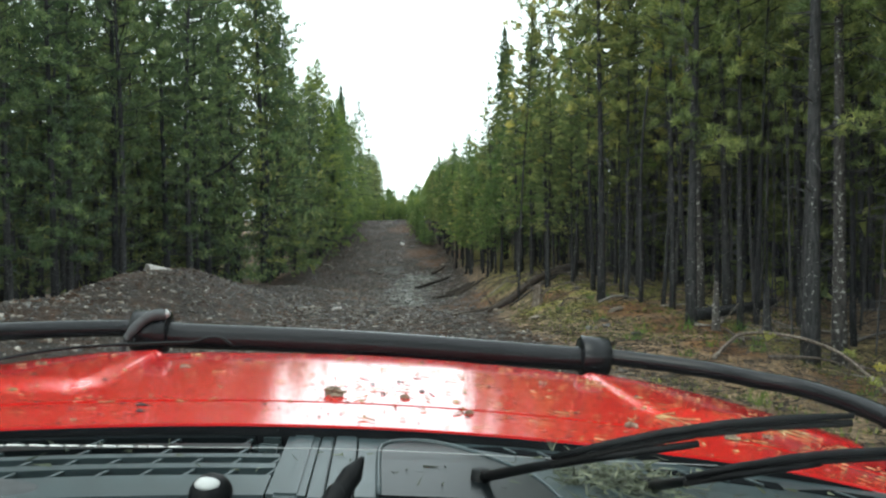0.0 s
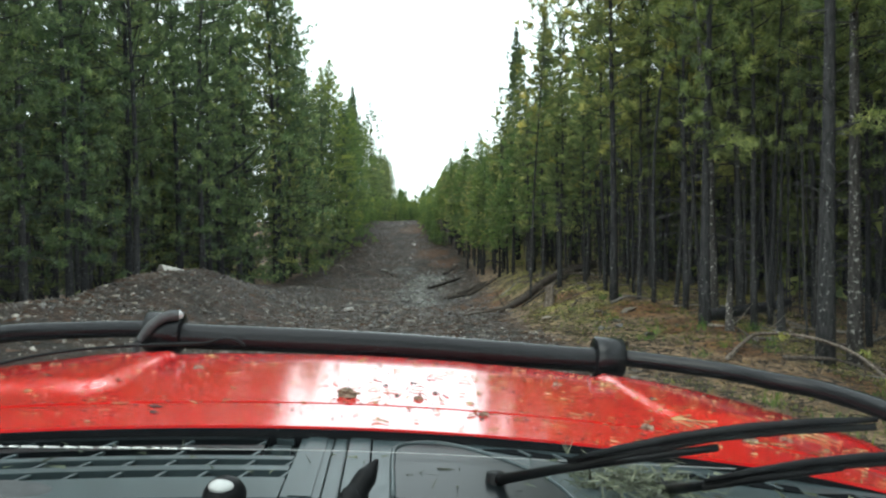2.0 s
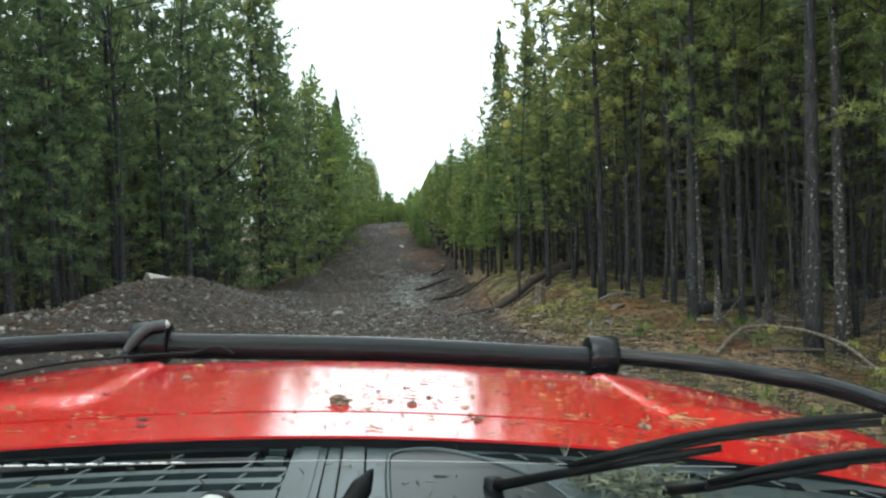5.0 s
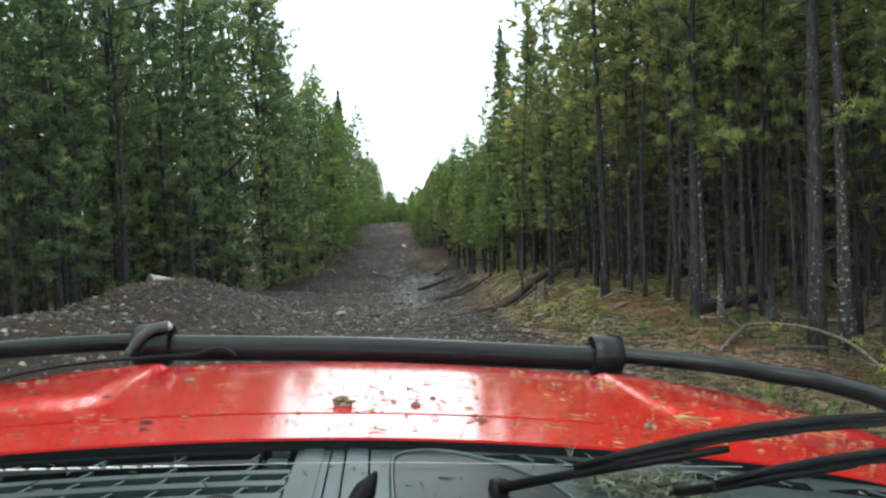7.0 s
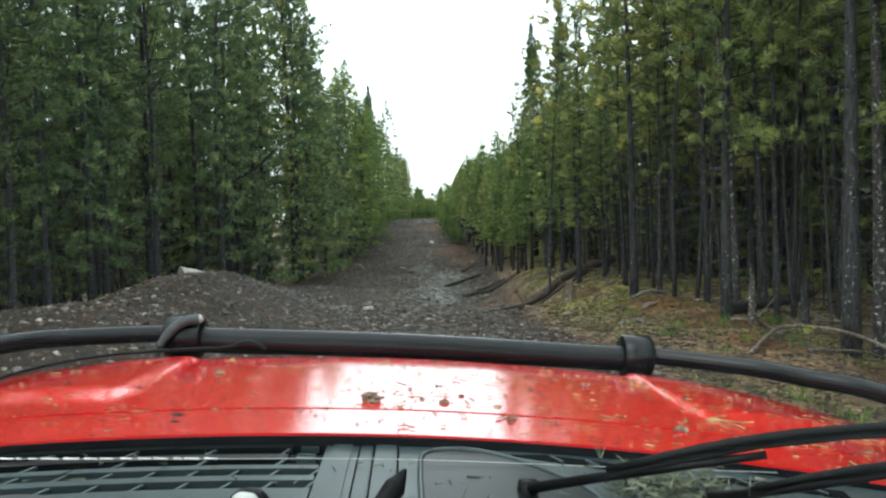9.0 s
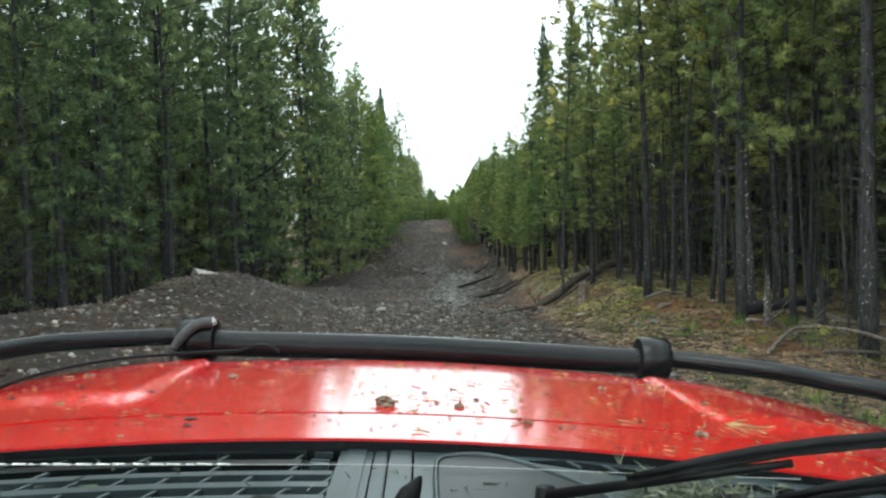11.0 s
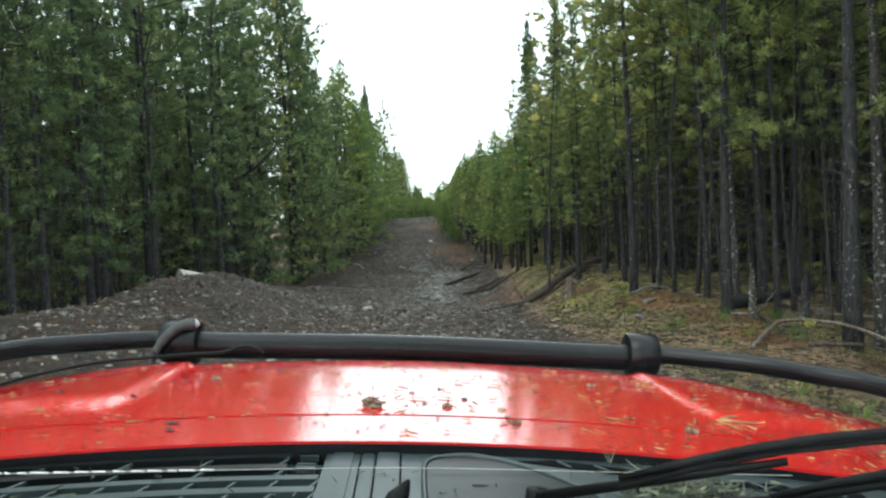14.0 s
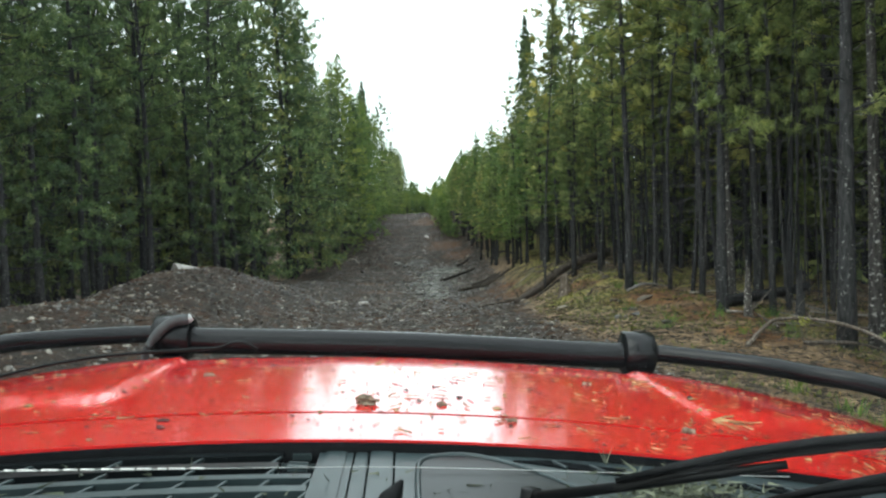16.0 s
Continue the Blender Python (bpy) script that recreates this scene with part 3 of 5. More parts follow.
kinds["inner"] = [make_tree(30 + i, 10.5 + 0.7 * (i % 3), 4.2 + 0.5 * (i % 3), 1.0, 0.036 + 0.008 * (i % 3), "pine", 36, 6, 11, 0.17, 0.044, BARK_DARK, NEEDLE, 12, 0.5, label="slim crowded pine with dead lower twigs inside the dark stand") for i in range(5)]
kinds["skirt"] = [make_tree(40 + i, 12.0 + 1.0 * (i % 3), 0.15 + 0.3 * (i % 3), 2.2 + 0.25 * (i % 2), 0.11, "skirt", 88, 10, 7, 0.17, 0.062, BARK_DARK, NEEDLE_DARK, 5, label="bushy dark green conifer with branches almost to the ground", name="conifer_tree") for i in range(5)]
kinds["high"] = [make_tree(80 + i, 12.5 + 0.8 * i, 0.7 + 0.35 * i, 1.75, 0.10, "skirt", 88, 9, 12, 0.16, 0.042, BARK_DARK, NEEDLE_DARK, 14, label="tall dark conifer with bare lower stem behind the gravel bank", name="conifer_tree") for i in range(3)]
kinds["leftpine"] = [make_tree(180 + i, 12.6 + 0.8 * (i % 3), 1.5 + 0.6 * (i % 3), 1.95, 0.085 + 0.015 * (i % 3), "pine", 92, 11, 14, 0.125, 0.036, BARK_DARK, NEEDLE_DARK, 22, 0.3, label="tall ragged pine with dead lower twigs behind the gravel bank") for i in range(5)]
# paler needles put the haze over these distant trees into their colour
kinds["bright"] = [make_tree(145 + i, 12.4 + 0.5 * i, 0.2, 2.5, 0.11, "skirt", 110, 12, 11, 0.17, 0.05, BARK_DARK, NEEDLE_YOUNG_HAZY, 4, label="conifer in haze-paled light green standing out at the edge of the track", name="conifer_tree") for i in range(2)]
kinds["slim"] = [make_tree(45 + i, 9.6 + 0.9 * i, 2.7, 1.25, 0.08, "skirt", 60, 7, 6, 0.175, 0.07, BARK_DARK, NEEDLE_YOUNG_HAZY if i != 1 else NEEDLE, 3, label="lighter green conifer with low branches at the edge of the track", name="conifer_tree") for i in range(3)]
kinds["spruce"] = [make_tree(50 + i, 11.5 + i, 1.2, 1.55, 0.10, "spruce", 110, 11, 12, 0.15, 0.042, BARK_DARK, NEEDLE_DARK, 3, label="pointed narrow spruce rising above the treeline", name="spruce_tree") for i in range(2)]
kinds["leftin"] = [make_tree(60 + i, 12.0 + 0.8 * (i % 3), 1.0, 1.6, 0.08, "skirt", 60, 6, 6, 0.22, 0.09, BARK_DARK, NEEDLE_DARK, 8, label="shaded conifer deep in the stand behind the gravel bank", name="conifer_tree") for i in range(3)]
kinds["young"] = [make_tree(70 + i, 4.6 + 0.7 * i, 0.3, 0.95, 0.05, "skirt", 28, 5, 6, 0.22, 0.085, BARK_DARK, NEEDLE_YOUNG_HAZY, 0, label="small bright green young pine at the end of the track", name="young_pine") for i in range(2)]
used = {k: [False] * len(v) for k, v in kinds.items()}
planted = []
rnd = random.Random(5)


def plant(kind, x, y, tall=1.0, which=None, lean=(0, 0), turn=None, label=""):
    i = rnd.randrange(len(kinds[kind])) if which is None else which
    m = pose(x, y, gz(x, y) - 0.03, lean[0], lean[1], rnd.uniform(0, 360) if turn is None else turn) @ Matrix.Diagonal((0.5 + tall * 0.5, 0.5 + tall * 0.5, tall, 1))
    if used[kind][i]:
        ob = copy_thing(kinds[kind][i], m)
    else:
        ob, used[kind][i] = kinds[kind][i], True
        ob.matrix_basis = m
    if label:
        ob["label"] = label
    planted.append((x, y))
    return ob


def free(x, y, gap):
    return all((x - a) ** 2 + (y - b) ** 2 > gap * gap for a, b in planted)


# trees that stand singly in view along the right-hand edge
plant("pale", 6.05, 12.25, 1.0, 0, (0, -1.6), 0)
plant("spot", 5.58, 12.75, 1.0, 0, (0, -0.8), 0)
sturdy = plant("stout", 4.32, 16.1, 1.0, 0, (0, 0.5), 0)
plant("stout", 5.05, 16.7, 1.0, 1, (0, -0.5), 0)
leader = plant("edge", 3.39, 18.9, 1.05, 3, (0, 0.5), 0)
plant("edge", 2.51, 23.13, 1.0, 3)
plant("spot", 4.08, 20.5, 1.05, 1, (0, -2.5), 0)
crooked = plant("inner", 6.4, 15.6, 0.95, 0, (0, 2.5), 0, label="crooked pale-stemmed pine leaning inside the stand")
for x, y in ((3.27, 22.33), (3.62, 21.76), (3.66, 23.9), (3.25, 24.4), (7.1, 18.4), (5.0, 20.0), (2.44, 27.1), (3.15, 28.8), (4.2, 26.8), (2.05, 30.4), (2.45, 31.6), (0.9, 28.0), (4.1, 29.1), (4.6, 23.1), (4.0, 25.7), (3.62, 30.9), (5.7, 18.9), (6.2, 20.8)):
    plant("inner", x, y, rnd.uniform(0.92, 1.05), None, (rnd.uniform(-2, 2), rnd.uniform(-2.5, 2.5)))


def bough(tree, start, end, seed, leaf):
    """A drooping live branch of its own on a tree's trunk."""
    rs = np.random.RandomState(seed)
    a, b = Vector(start), Vector(end)
    back = tree.matrix_basis.inverted()
    pts = [a.lerp(b, t) + Vector((0, 0, 0.12 * math.sin(3.1 * t))) for t in (0, 0.25, 0.5, 0.75, 1.0)]
    pieces = [tube([back @ p for p in pts], [0.02, 0.017, 0.013, 0.009, 0.004], 6)]
    tri = []
    for i in range(26):
        t = rs.uniform(0.18, 1.0)
        p = a.lerp(b, t) + Vector((0, 0, 0.12 * math.sin(3.1 * t)))
        q = p + Vector((rs.normal(0, 0.16), rs.normal(0, 0.28), rs.normal(0.0, 0.09)))
        pieces.append(tube([back @ p, back @ q], [0.006, 0.003], 3, False))
        for _ in range(22):
            d = ((b - a).normalized() * 0.3 + Vector(rs.normal(0, 0.7, 3)) + Vector((0, 0, 0.3))).normalized() * rs.uniform(0.09, 0.17)
            w = d.cross(Vector(rs.normal(0, 1, 3))).normalized() * 0.011
            c = q + Vector(rs.normal(0, 0.03, 3))
            tri += [back @ (c - w), back @ (c + w), back @ (c + d)]
    v, f = joined(pieces)
    mesh_object("bough", v, f, BARK_DARK, tree)
    ob = new("bough_needles", fast_mesh("bough_needles", np.array([tuple(p) for p in tri]), np.arange(len(tri)).reshape(-1, 3), leaf, rs.uniform(0.35, 0.95, len(tri) // 3).repeat(3)))
    ob.parent = tree
    tagged(ob, kind="stuff")


def bare_limb(tree, pts, radii, material, label):
    """A leafless limb or twig of its own on a tree's trunk."""
    back = tree.matrix_basis.inverted()
    p = spline([back @ Vector(q) for q in pts], 4)
    v, f = tube(p, list(np.interp(np.linspace(0, 1, len(p)), [0, 1], radii)), 7)
    mesh_object("bare_limb", v, f, material, tree, True, label)


bough(crooked, (6.42, 15.55, 2.95), (4.75, 14.8, 2.85), 3, NEEDLE_YOUNG_HAZY)
bough(crooked, (6.42, 15.5, 2.6), (5.3, 14.7, 2.75), 4, NEEDLE)
bough(leader, (3.39, 18.9, 3.30), (4.25, 18.2, 3.22), 5, NEEDLE)
bare_limb(leader, [(3.39, 18.9, 2.44), (3.16, 18.83, 2.50), (2.92, 18.8, 2.47)], (0.012, 0.005), BARK_GREY, "pale broken twig")
bough(sturdy, (4.32, 16.1, 3.3), (5.7, 15.4, 3.45), 7, NEEDLE)

plant("spruce", 1.36, 40.6, 0.93, 0)
plant("spruce", 2.2, 36.0, 0.80, 1)


def right_edge(y):
    return float(interp(y, [(-30, 6.5), (8, 6.6), (12, 5.6), (17, 4.9), (20, 3.8), (23, 3.1), (27, 1.9), (30, 1.5), (35, 0.9), (40, 0.25), (45, -0.5), (50, -1.2), (55, -1.9), (60, -2.5), (66, -2.9), (75, -3.5), (85, -4.3), (110, -8.0)]))


def left_edge(y):
    return float(interp(y, [(-30, -10.5), (8, -11.2), (22, -11.6), (30, -11.2), (36, -10.75), (45, -10.1), (49, -10.0), (52, -9.6), (58, -9.1), (66, -9.2), (75, -9.0), (85, -9.0), (110, -11.8)]))


# right-hand treeline: low bright trees along the track, taller ones a step behind
# starts behind the camera with unseen trees added for shade and reflections
y = -16.0
while y < 88:
    x = right_edge(y) + rnd.uniform(-0.2, 0.5)
    if free(x, y, 0.5) and not (y < 20 and x < 4.2):
        tall = rnd.uniform(0.9, 1.1) * float(interp(y, [(20, 0.95), (24, 0.74), (28, 0.56), (36, 0.62), (44, 0.83), (54, 0.88), (61, 0.73), (67, 0.55), (85, 0.5)]))
        kind = "inner" if y < 7 else "near" if y < 23 else "edge" if y < 30 or (y < 44 and rnd.random() < 0.5) else "slim"
        plant(kind, x, y, tall, None, (rnd.uniform(-1.5, 1.5), rnd.uniform(-1.5, 1.5)))
    y += 2.5 if y < 5 else rnd.uniform(0.55, 0.95) if 36 < y < 66 else rnd.uniform(0.9, 1.5)
y = 19.0
while y < 72:
    x = right_edge(y) + rnd.uniform(1.2, 2.4)
    if free(x, y, 0.7):
        tall = rnd.uniform(0.88, 1.08) * float(interp(y, [(20, 0.98), (28, 0.82), (38, 0.92), (48, 1.04), (58, 0.96), (66, 0.7), (72, 0.56)]))
        plant("edge" if y < 36 else "slim", x, y, tall, None, (rnd.uniform(-1.5, 1.5), rnd.uniform(-1.5, 1.5)))
    y += rnd.uniform(1.1, 1.9) if y < 36 else rnd.uniform(0.8, 1.3)
n_in = 0
for _ in range(4000):
    y = 9 + 50 * rnd.random() ** 1.35
    x = right_edge(y) + (0.6 if y < 24 else 2.2) + 8 * rnd.random() ** 1.3
    if free(x, y, 0.62):
        plant("inner", x, y, rnd.uniform(0.82, 1.12) * float(interp(y, [(27, 1.0), (34, 0.95), (42, 0.88), (50, 0.68), (60, 0.5)])), None, (rnd.uniform(-3, 3), rnd.uniform(-3, 3)))
        n_in += 1
    if n_in >= 100:
        break
# left-hand treeline and the stand behind it
gnarled = plant("skirt", -11.4, 35.5, 1.0)
bare_limb(gnarled, [(-11.4, 35.5, 3.75), (-10.5, 34.6, 3.95), (-9.7, 34.2, 4.3), (-9.0, 34.0, 4.85), (-8.7, 34.0, 5.1)], (0.07, 0.018), BARK_DARK, "bare dark curved limb")
plant("bright", -9.75, 54.5, 1.02, 0)
plant("bright", -10.6, 56.2, 0.95, 1)
plant("bright", -9.3, 57.6, 0.80, 1)
plant("spruce", -9.7, 64.4, 1.0, 0)
plant("bright", -9.5, 61.0, 0.74, 0)
plant("bright", -9.6, 69.6, 0.66, 0)
# the first trees of this row are unseen, added for reflections and closure
y = -14.0
while y < 109:
    x = left_edge(y) - rnd.uniform(0.0, 1.0)
    if free(x, y, 0.85):
        plant("leftin" if y < 14 else ("leftpine" if rnd.random() < 0.8 else "high") if y < 36 else "skirt", x, y, rnd.uniform(0.84, 1.1) * float(interp(y, [(20, 1.05), (30, 1.18), (40, 1.27), (46.5, 1.22), (48, 0.80), (53, 0.72), (56, 0.76), (60, 0.72), (66, 0.62), (75, 0.5), (109, 0.5)])), None, (rnd.uniform(-1.5, 1.5), rnd.uniform(-1.5, 1.5)))
    y += 3.2 if y < 5 else rnd.uniform(0.9, 1.6) if 40 < y < 70 else rnd.uniform(1.3, 2.3)
n_in = 0
for _ in range(3000):
    y = 14 + 45 * rnd.random()
    x = left_edge(y) - 1.3 - 6 * rnd.random() ** 1.2
    if free(x, y, 1.3):
        plant("leftpine" if rnd.random() < 0.6 else "leftin", x, y, rnd.uniform(0.8, 1.05) * float(interp(y, [(34, 1.12), (44, 1.05), (52, 0.86), (59, 0.68)])), None, (rnd.uniform(-2, 2), rnd.uniform(-2, 2)))
        n_in += 1
    if n_in >= 46:
        break
# young growth where the track bends away past the crest
n_in = 0
for _ in range(500):
    y = rnd.uniform(76, 92)
    x = rnd.uniform(-9.5, -3.0)
    if free(x, y, 0.6):
        plant("young", x, y, rnd.uniform(0.55, 0.9))
        n_in += 1
    if n_in >= 46:
        break
for i in range(30):
    x, y = -7.6 + 3.6 * rnd.random(), rnd.uniform(72.0, 77.0)
    if free(x, y, 0.35):
        plant("young", x, y, rnd.uniform(0.34, 0.55))
n_in = 0
for _ in range(900):
    y = rnd.uniform(55, 73)
    if rnd.random() < 0.7:
        x = float(interp(y, [(55, -2.9), (60, -3.8), (65, -4.5), (73, -4.9)])) + 1.5 * rnd.random() ** 1.5
    else:
        x = float(interp(y, [(55, -8.9), (64, -8.5), (73, -8.3)])) - 0.9 * rnd.random()
    if (y > 60 or x > -6) and free(x, y, 0.45):
        plant("young", x, y, rnd.uniform(0.28, 0.6), None, (0, 0), None, "bushy light green pine sapling on the bank near the crest")
        n_in += 1
    if n_in >= 44:
        break
for x, y in ((-11.5, 108), (-10.0, 108), (-13, 106), (-14.5, 103), (-3.0, 104), (-1.0, 99), (-0.5, 92), (-12.6, 92), (-13.0, 97), (-3.4, 79.5), (-2.9, 82.5), (-3.9, 86.0)):
    plant("slim", x, y, rnd.uniform(0.6, 0.75))


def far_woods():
    """The closed stand behind the treelines, one mass of slim crowded trees; its shade is in the needle colour."""
    rs = np.random.RandomState(8)
    stock = [crown_mesh(np.random.RandomState(90 + i), 11.5, 0.1 + 0.3 * (i % 3), 1.5, 24, 3, 5, 0.38, 0.16, "skirt") for i in range(6)]
    crowns, trunks, crown_tone = [], [], []
    # sides 2 and -2: low trees added to keep the stand dark
    for side, count, start, deep, y0, y1 in ((1, 170, 7.0, 24.0, -6, 105), (1, 150, 6.0, 14.0, 2, 34), (1, 80, 4.5, 7.0, 14, 32), (1, 70, 9.0, 14.0, 40, 78), (2, 150, 3.0, 6.0, 25, 62), (2, 60, 5.0, 7.0, 12, 26), (-1, 100, 7.0, 20.0, 0, 105), (-2, 170, 1.6, 5.0, 8, 44), (-2, 90, 6.0, 14.0, 6, 50)):
        for _ in range(count):
            y = rs.uniform(y0, y1)
            x = right_edge(y) + start + deep * rs.rand() ** 1.6 if side > 0 else left_edge(y) - start - deep * rs.rand() ** 1.6
            z, a = gz(x, y), rs.uniform(0, 6.28)
            t = rs.uniform(0.85, 1.1) * float(interp(y, [(10, 1.08), (30, 1.05), (45, 0.85), (60, 0.7), (105, 0.5)] if side > 0 else [(38, 1.05), (50, 0.8), (62, 0.6), (105, 0.45)]))
            if abs(side) == 2:
                t *= rs.uniform(0.35, 0.85) if side < 0 else rs.uniform(0.28, 0.55)
            R = np.array([[math.cos(a), -math.sin(a), 0], [math.sin(a), math.cos(a), 0], [0, 0, 1]])
            pick = stock[rs.randint(6)]
            crowns.append((pick[0] * t) @ R.T + np.array([x, y, z]))
            crown_tone.append(pick[3] * 0.8)
            trunks.append(tube([(x, y, z - 0.2), (x + rs.normal(0, 0.2), y, z + 5), (x, y, z + 11 * t)], [0.085, 0.065, 0.015], 6, False))
    v = np.concatenate(crowns)
    woods = new("far_woods")
    tagged(woods, "dense dark pine stand far behind the treelines", "woods", kind="stuff")
    c = new("crown", fast_mesh("crown", v, np.arange(len(v)).reshape(-1, 3), NEEDLE_DARK, np.concatenate(crown_tone)))
    c.parent = woods
    tv, tf = joined(trunks)
    mesh_object("trunk", tv, tf, BARK_DARK, woods, True)
    for ob in woods.children:
        tagged(ob, kind="stuff")


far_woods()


def thin_stems():
    """Crowded thin dead stems that fill the stand behind the edge."""
    rs = np.random.RandomState(17)
    pieces = []
    while len(pieces) < 340:
        y = 11 + 40 * rs.rand() ** 1.2
        x = right_edge(y) + (1.0 if y < 24 else 2.2) + 8 * rs.rand()
        if not free(x, y, 0.3):
            continue
        z, H, r = gz(x, y), rs.uniform(4.5, 9.0), rs.uniform(0.018, 0.04)
        lean = rs.normal(0, 0.035, 2) * H
        mid = rs.normal(0, 0.08, 2)
        pieces.append(tube([(x, y, z - 0.1), (x + lean[0] * 0.5 + mid[0], y + lean[1] * 0.5 + mid[1], z + H * 0.5), (x + lean[0], y + lean[1], z + H)], [r, r * 0.8, r * 0.3], 5, False))
    v, f = joined(pieces)
    ob = mesh_object("thin_stems", v, f, BARK_GREY, None, True)
    tagged(ob, "crowded thin grey dead stems among the pines", "dead trees", kind="stuff")


thin_stems()


# ---- stones ----
def stone_shape(rs, flat=0.34):
    """A chipped, angular stone about 1 across: 8 corners, 12 triangles."""
    c = np.array([(a, b, d) for a in (-1, 1) for b in (-1, 1) for d in (-1, 1)], float) * 0.5
    c += rs.uniform(-0.22, 0.22, c.shape)
    c[c[:, 2] > 0, :2] *= rs.uniform(0.5, 0.9)
    c *= np.array([1.0, rs.uniform(0.5, 0.9), flat * rs.uniform(0.6, 1.3)])
    f = [(0, 1, 3), (0, 3, 2), (4, 6, 7), (4, 7, 5), (0, 4, 5), (0, 5, 1), (2, 3, 7), (2, 7, 6), (1, 5, 7), (1, 7, 3)]
    return c, np.array(f)


def turn_matrix(rs, tilt=0.35):
    return np.array(Euler((rs.normal(0, tilt), rs.normal(0, tilt), rs.uniform(0, 6.28))).to_matrix())


def loose_gravel(count, region, sizes, name, label, material=STONE):
    rs = np.random.RandomState(21)
    shapes = [stone_shape(rs) for _ in range(40)]
    vs, fs, k, o = [], [], 0, 0
    while k < count:
        x, y = region(rs)
        if gravel_mask(x, y) < 0.35 + 0.5 * rs.rand() * (wave(x, y, 1.7) > 0.5):
            continue
        c, f = shapes[rs.randint(40)]
        s = min(sizes[1], sizes[0] * (1 + rs.pareto(2.6)))
        p = (c * s) @ turn_matrix(rs).T + np.array([x, y, gz(x, y) + s * 0.12])
        vs.append(p)
        fs.append(f + o)
        o += 8
        k += 1
    ob = new(name, fast_mesh(name, np.concatenate(vs), np.concatenate(fs), material))
    tagged(ob, label, "gravel", kind="stuff")


def track_near(rs):
    y = 9 + 22 * rs.rand() ** 0.9
    return float(interp(y, CENTRE)) + rs.uniform(-9.0, 2.8), y


def track_far(rs):
    y = 26 + 42 * rs.rand() ** 1.2
    return float(interp(y, CENTRE)) + rs.uniform(-5.5, 3.2), y


def track_beside(rs):
    y = rs.uniform(-2, 10)
    return float(interp(y, CENTRE)) + rs.uniform(-5.5, 2.8), y


loose_gravel(5000, track_beside, (0.016, 0.07), "trackside_gravel", "wet slate chips on the track round the vehicle")
loose_gravel(33000, track_near, (0.013, 0.085), "loose_gravel", "wet angular slate chips scattered over the track and bank")
loose_gravel(7000, track_near, (0.028, 0.10), "slate_chips", "larger pale and rusty slate chips lying on the track and bank", STONE_CHIP)
loose_gravel(10000, track_far, (0.04, 0.17), "far_gravel", "slate chips on the track towards the crest")


def washed_out(rs):
    y = 32 + 17 * rs.rand()
    return float(interp(y, [(32, -2.7), (36, -3.0), (42, -3.3), (47, -2.9), (49, -3.2)])) + rs.normal(0, 0.35 + 0.035 * (y - 32)), y


loose_gravel(1100, washed_out, (0.06, 0.24), "washed_gravel", "pale rain-washed slate slabs in a shallow gully", STONE_WASH)


def rock(name, x, y, size, seed, material, label, flat=0.5, group="loose rocks"):
    """A broken, angular block with worn corners."""
    rs = np.random.RandomState(seed)
    bm = bmesh.new()
    for _ in range(13):
        p = rs.uniform(-1, 1, 3)
        p /= max(np.abs(p)) ** 0.8
        bm.verts.new((p[0] * size * 0.5, p[1] * size * 0.5 * rs_scale(seed), p[2] * size * 0.5 * flat))
    hull = bmesh.ops.convex_hull(bm, input=bm.verts)
    bmesh.ops.delete(bm, geom=[g for g in hull["geom_interior"] if isinstance(g, bmesh.types.BMVert)], context="VERTS")
    bmesh.ops.bevel(bm, geom=list(bm.edges), offset=size * 0.02, segments=1, affect="EDGES")
    me = bpy.data.meshes.new(name)
    bm.to_mesh(me)
    bm.free()
    me.materials.append(material)
    ob = new(name, me)
    ob.matrix_basis = pose(x, y, gz(x, y) + size * flat * 0.16, rs.uniform(-14, 14), rs.uniform(-14, 14), rs.uniform(0, 360))
    return tagged(ob, label, "rock", group)


def rs_scale(seed):
    return 0.55 + 0.4 * ((seed * 37) % 11) / 11


rock("pale_boulder", -8.47, 23.8, 0.62, 4, STONE_PALE, "pale grey boulder lying on top of the gravel bank", 0.45)
rock("rock", -4.71, 28.6, 0.30, 9, STONE_PALE, "pale stone on the track")
rock("rock", -9.4, 14.5, 0.3, 15, STONE_PALE, "pale stone on the gravel bank")
rock("rock", -4.56, 56.5, 0.5, 31, STONE_PALE, "pale boulder at the side of the rising track")
rock("rock", -5.75, 48.9, 0.45, 32, STONE_WASH, "grey boulder where the track starts to rise")
rock("rock", -5.3, 48.2, 0.4, 33, STONE_WASH, "grey boulder where the track starts to rise")
rock("rock", 2.45, 21.2, 0.4, 34, STONE, "grey slab among needles on the bank", 0.3)
rock("rock", 1.5, 19.0, 0.2, 35, STONE_WASH, "grey angular stone on the bank")
rock("rock", 1.95, 19.9, 0.22, 36, STONE_WASH, "grey stone on the bank")
rr = random.Random(12)
for i in range(110):
    y = 5 + 30 * rr.random()
    x = float(interp(y, CENTRE)) + rr.uniform(-7.5, 2.3)
    rock("rock", x, y, rr.uniform(0.06, 0.17), 100 + i, STONE, "angular dark slate rock lying on the track", rr.uniform(0.35, 0.6))
for i in range(14):
    y = 14 + 14 * rr.random()
    x = float(interp(y, CENTRE)) + rr.uniform(2.2, 5.0)
    rock("rock", x, y, rr.uniform(0.12, 0.26), 300 + i, STONE, "stone among needles on the bank", rr.uniform(0.35, 0.6))


# ---- fallen wood and small plants ----
LOGWOOD = bark("fallen_log_bark", (0.03, 0.022, 0.016), (0.13, 0.105, 0.08), (0.22, 0.20, 0.17), 0.64)
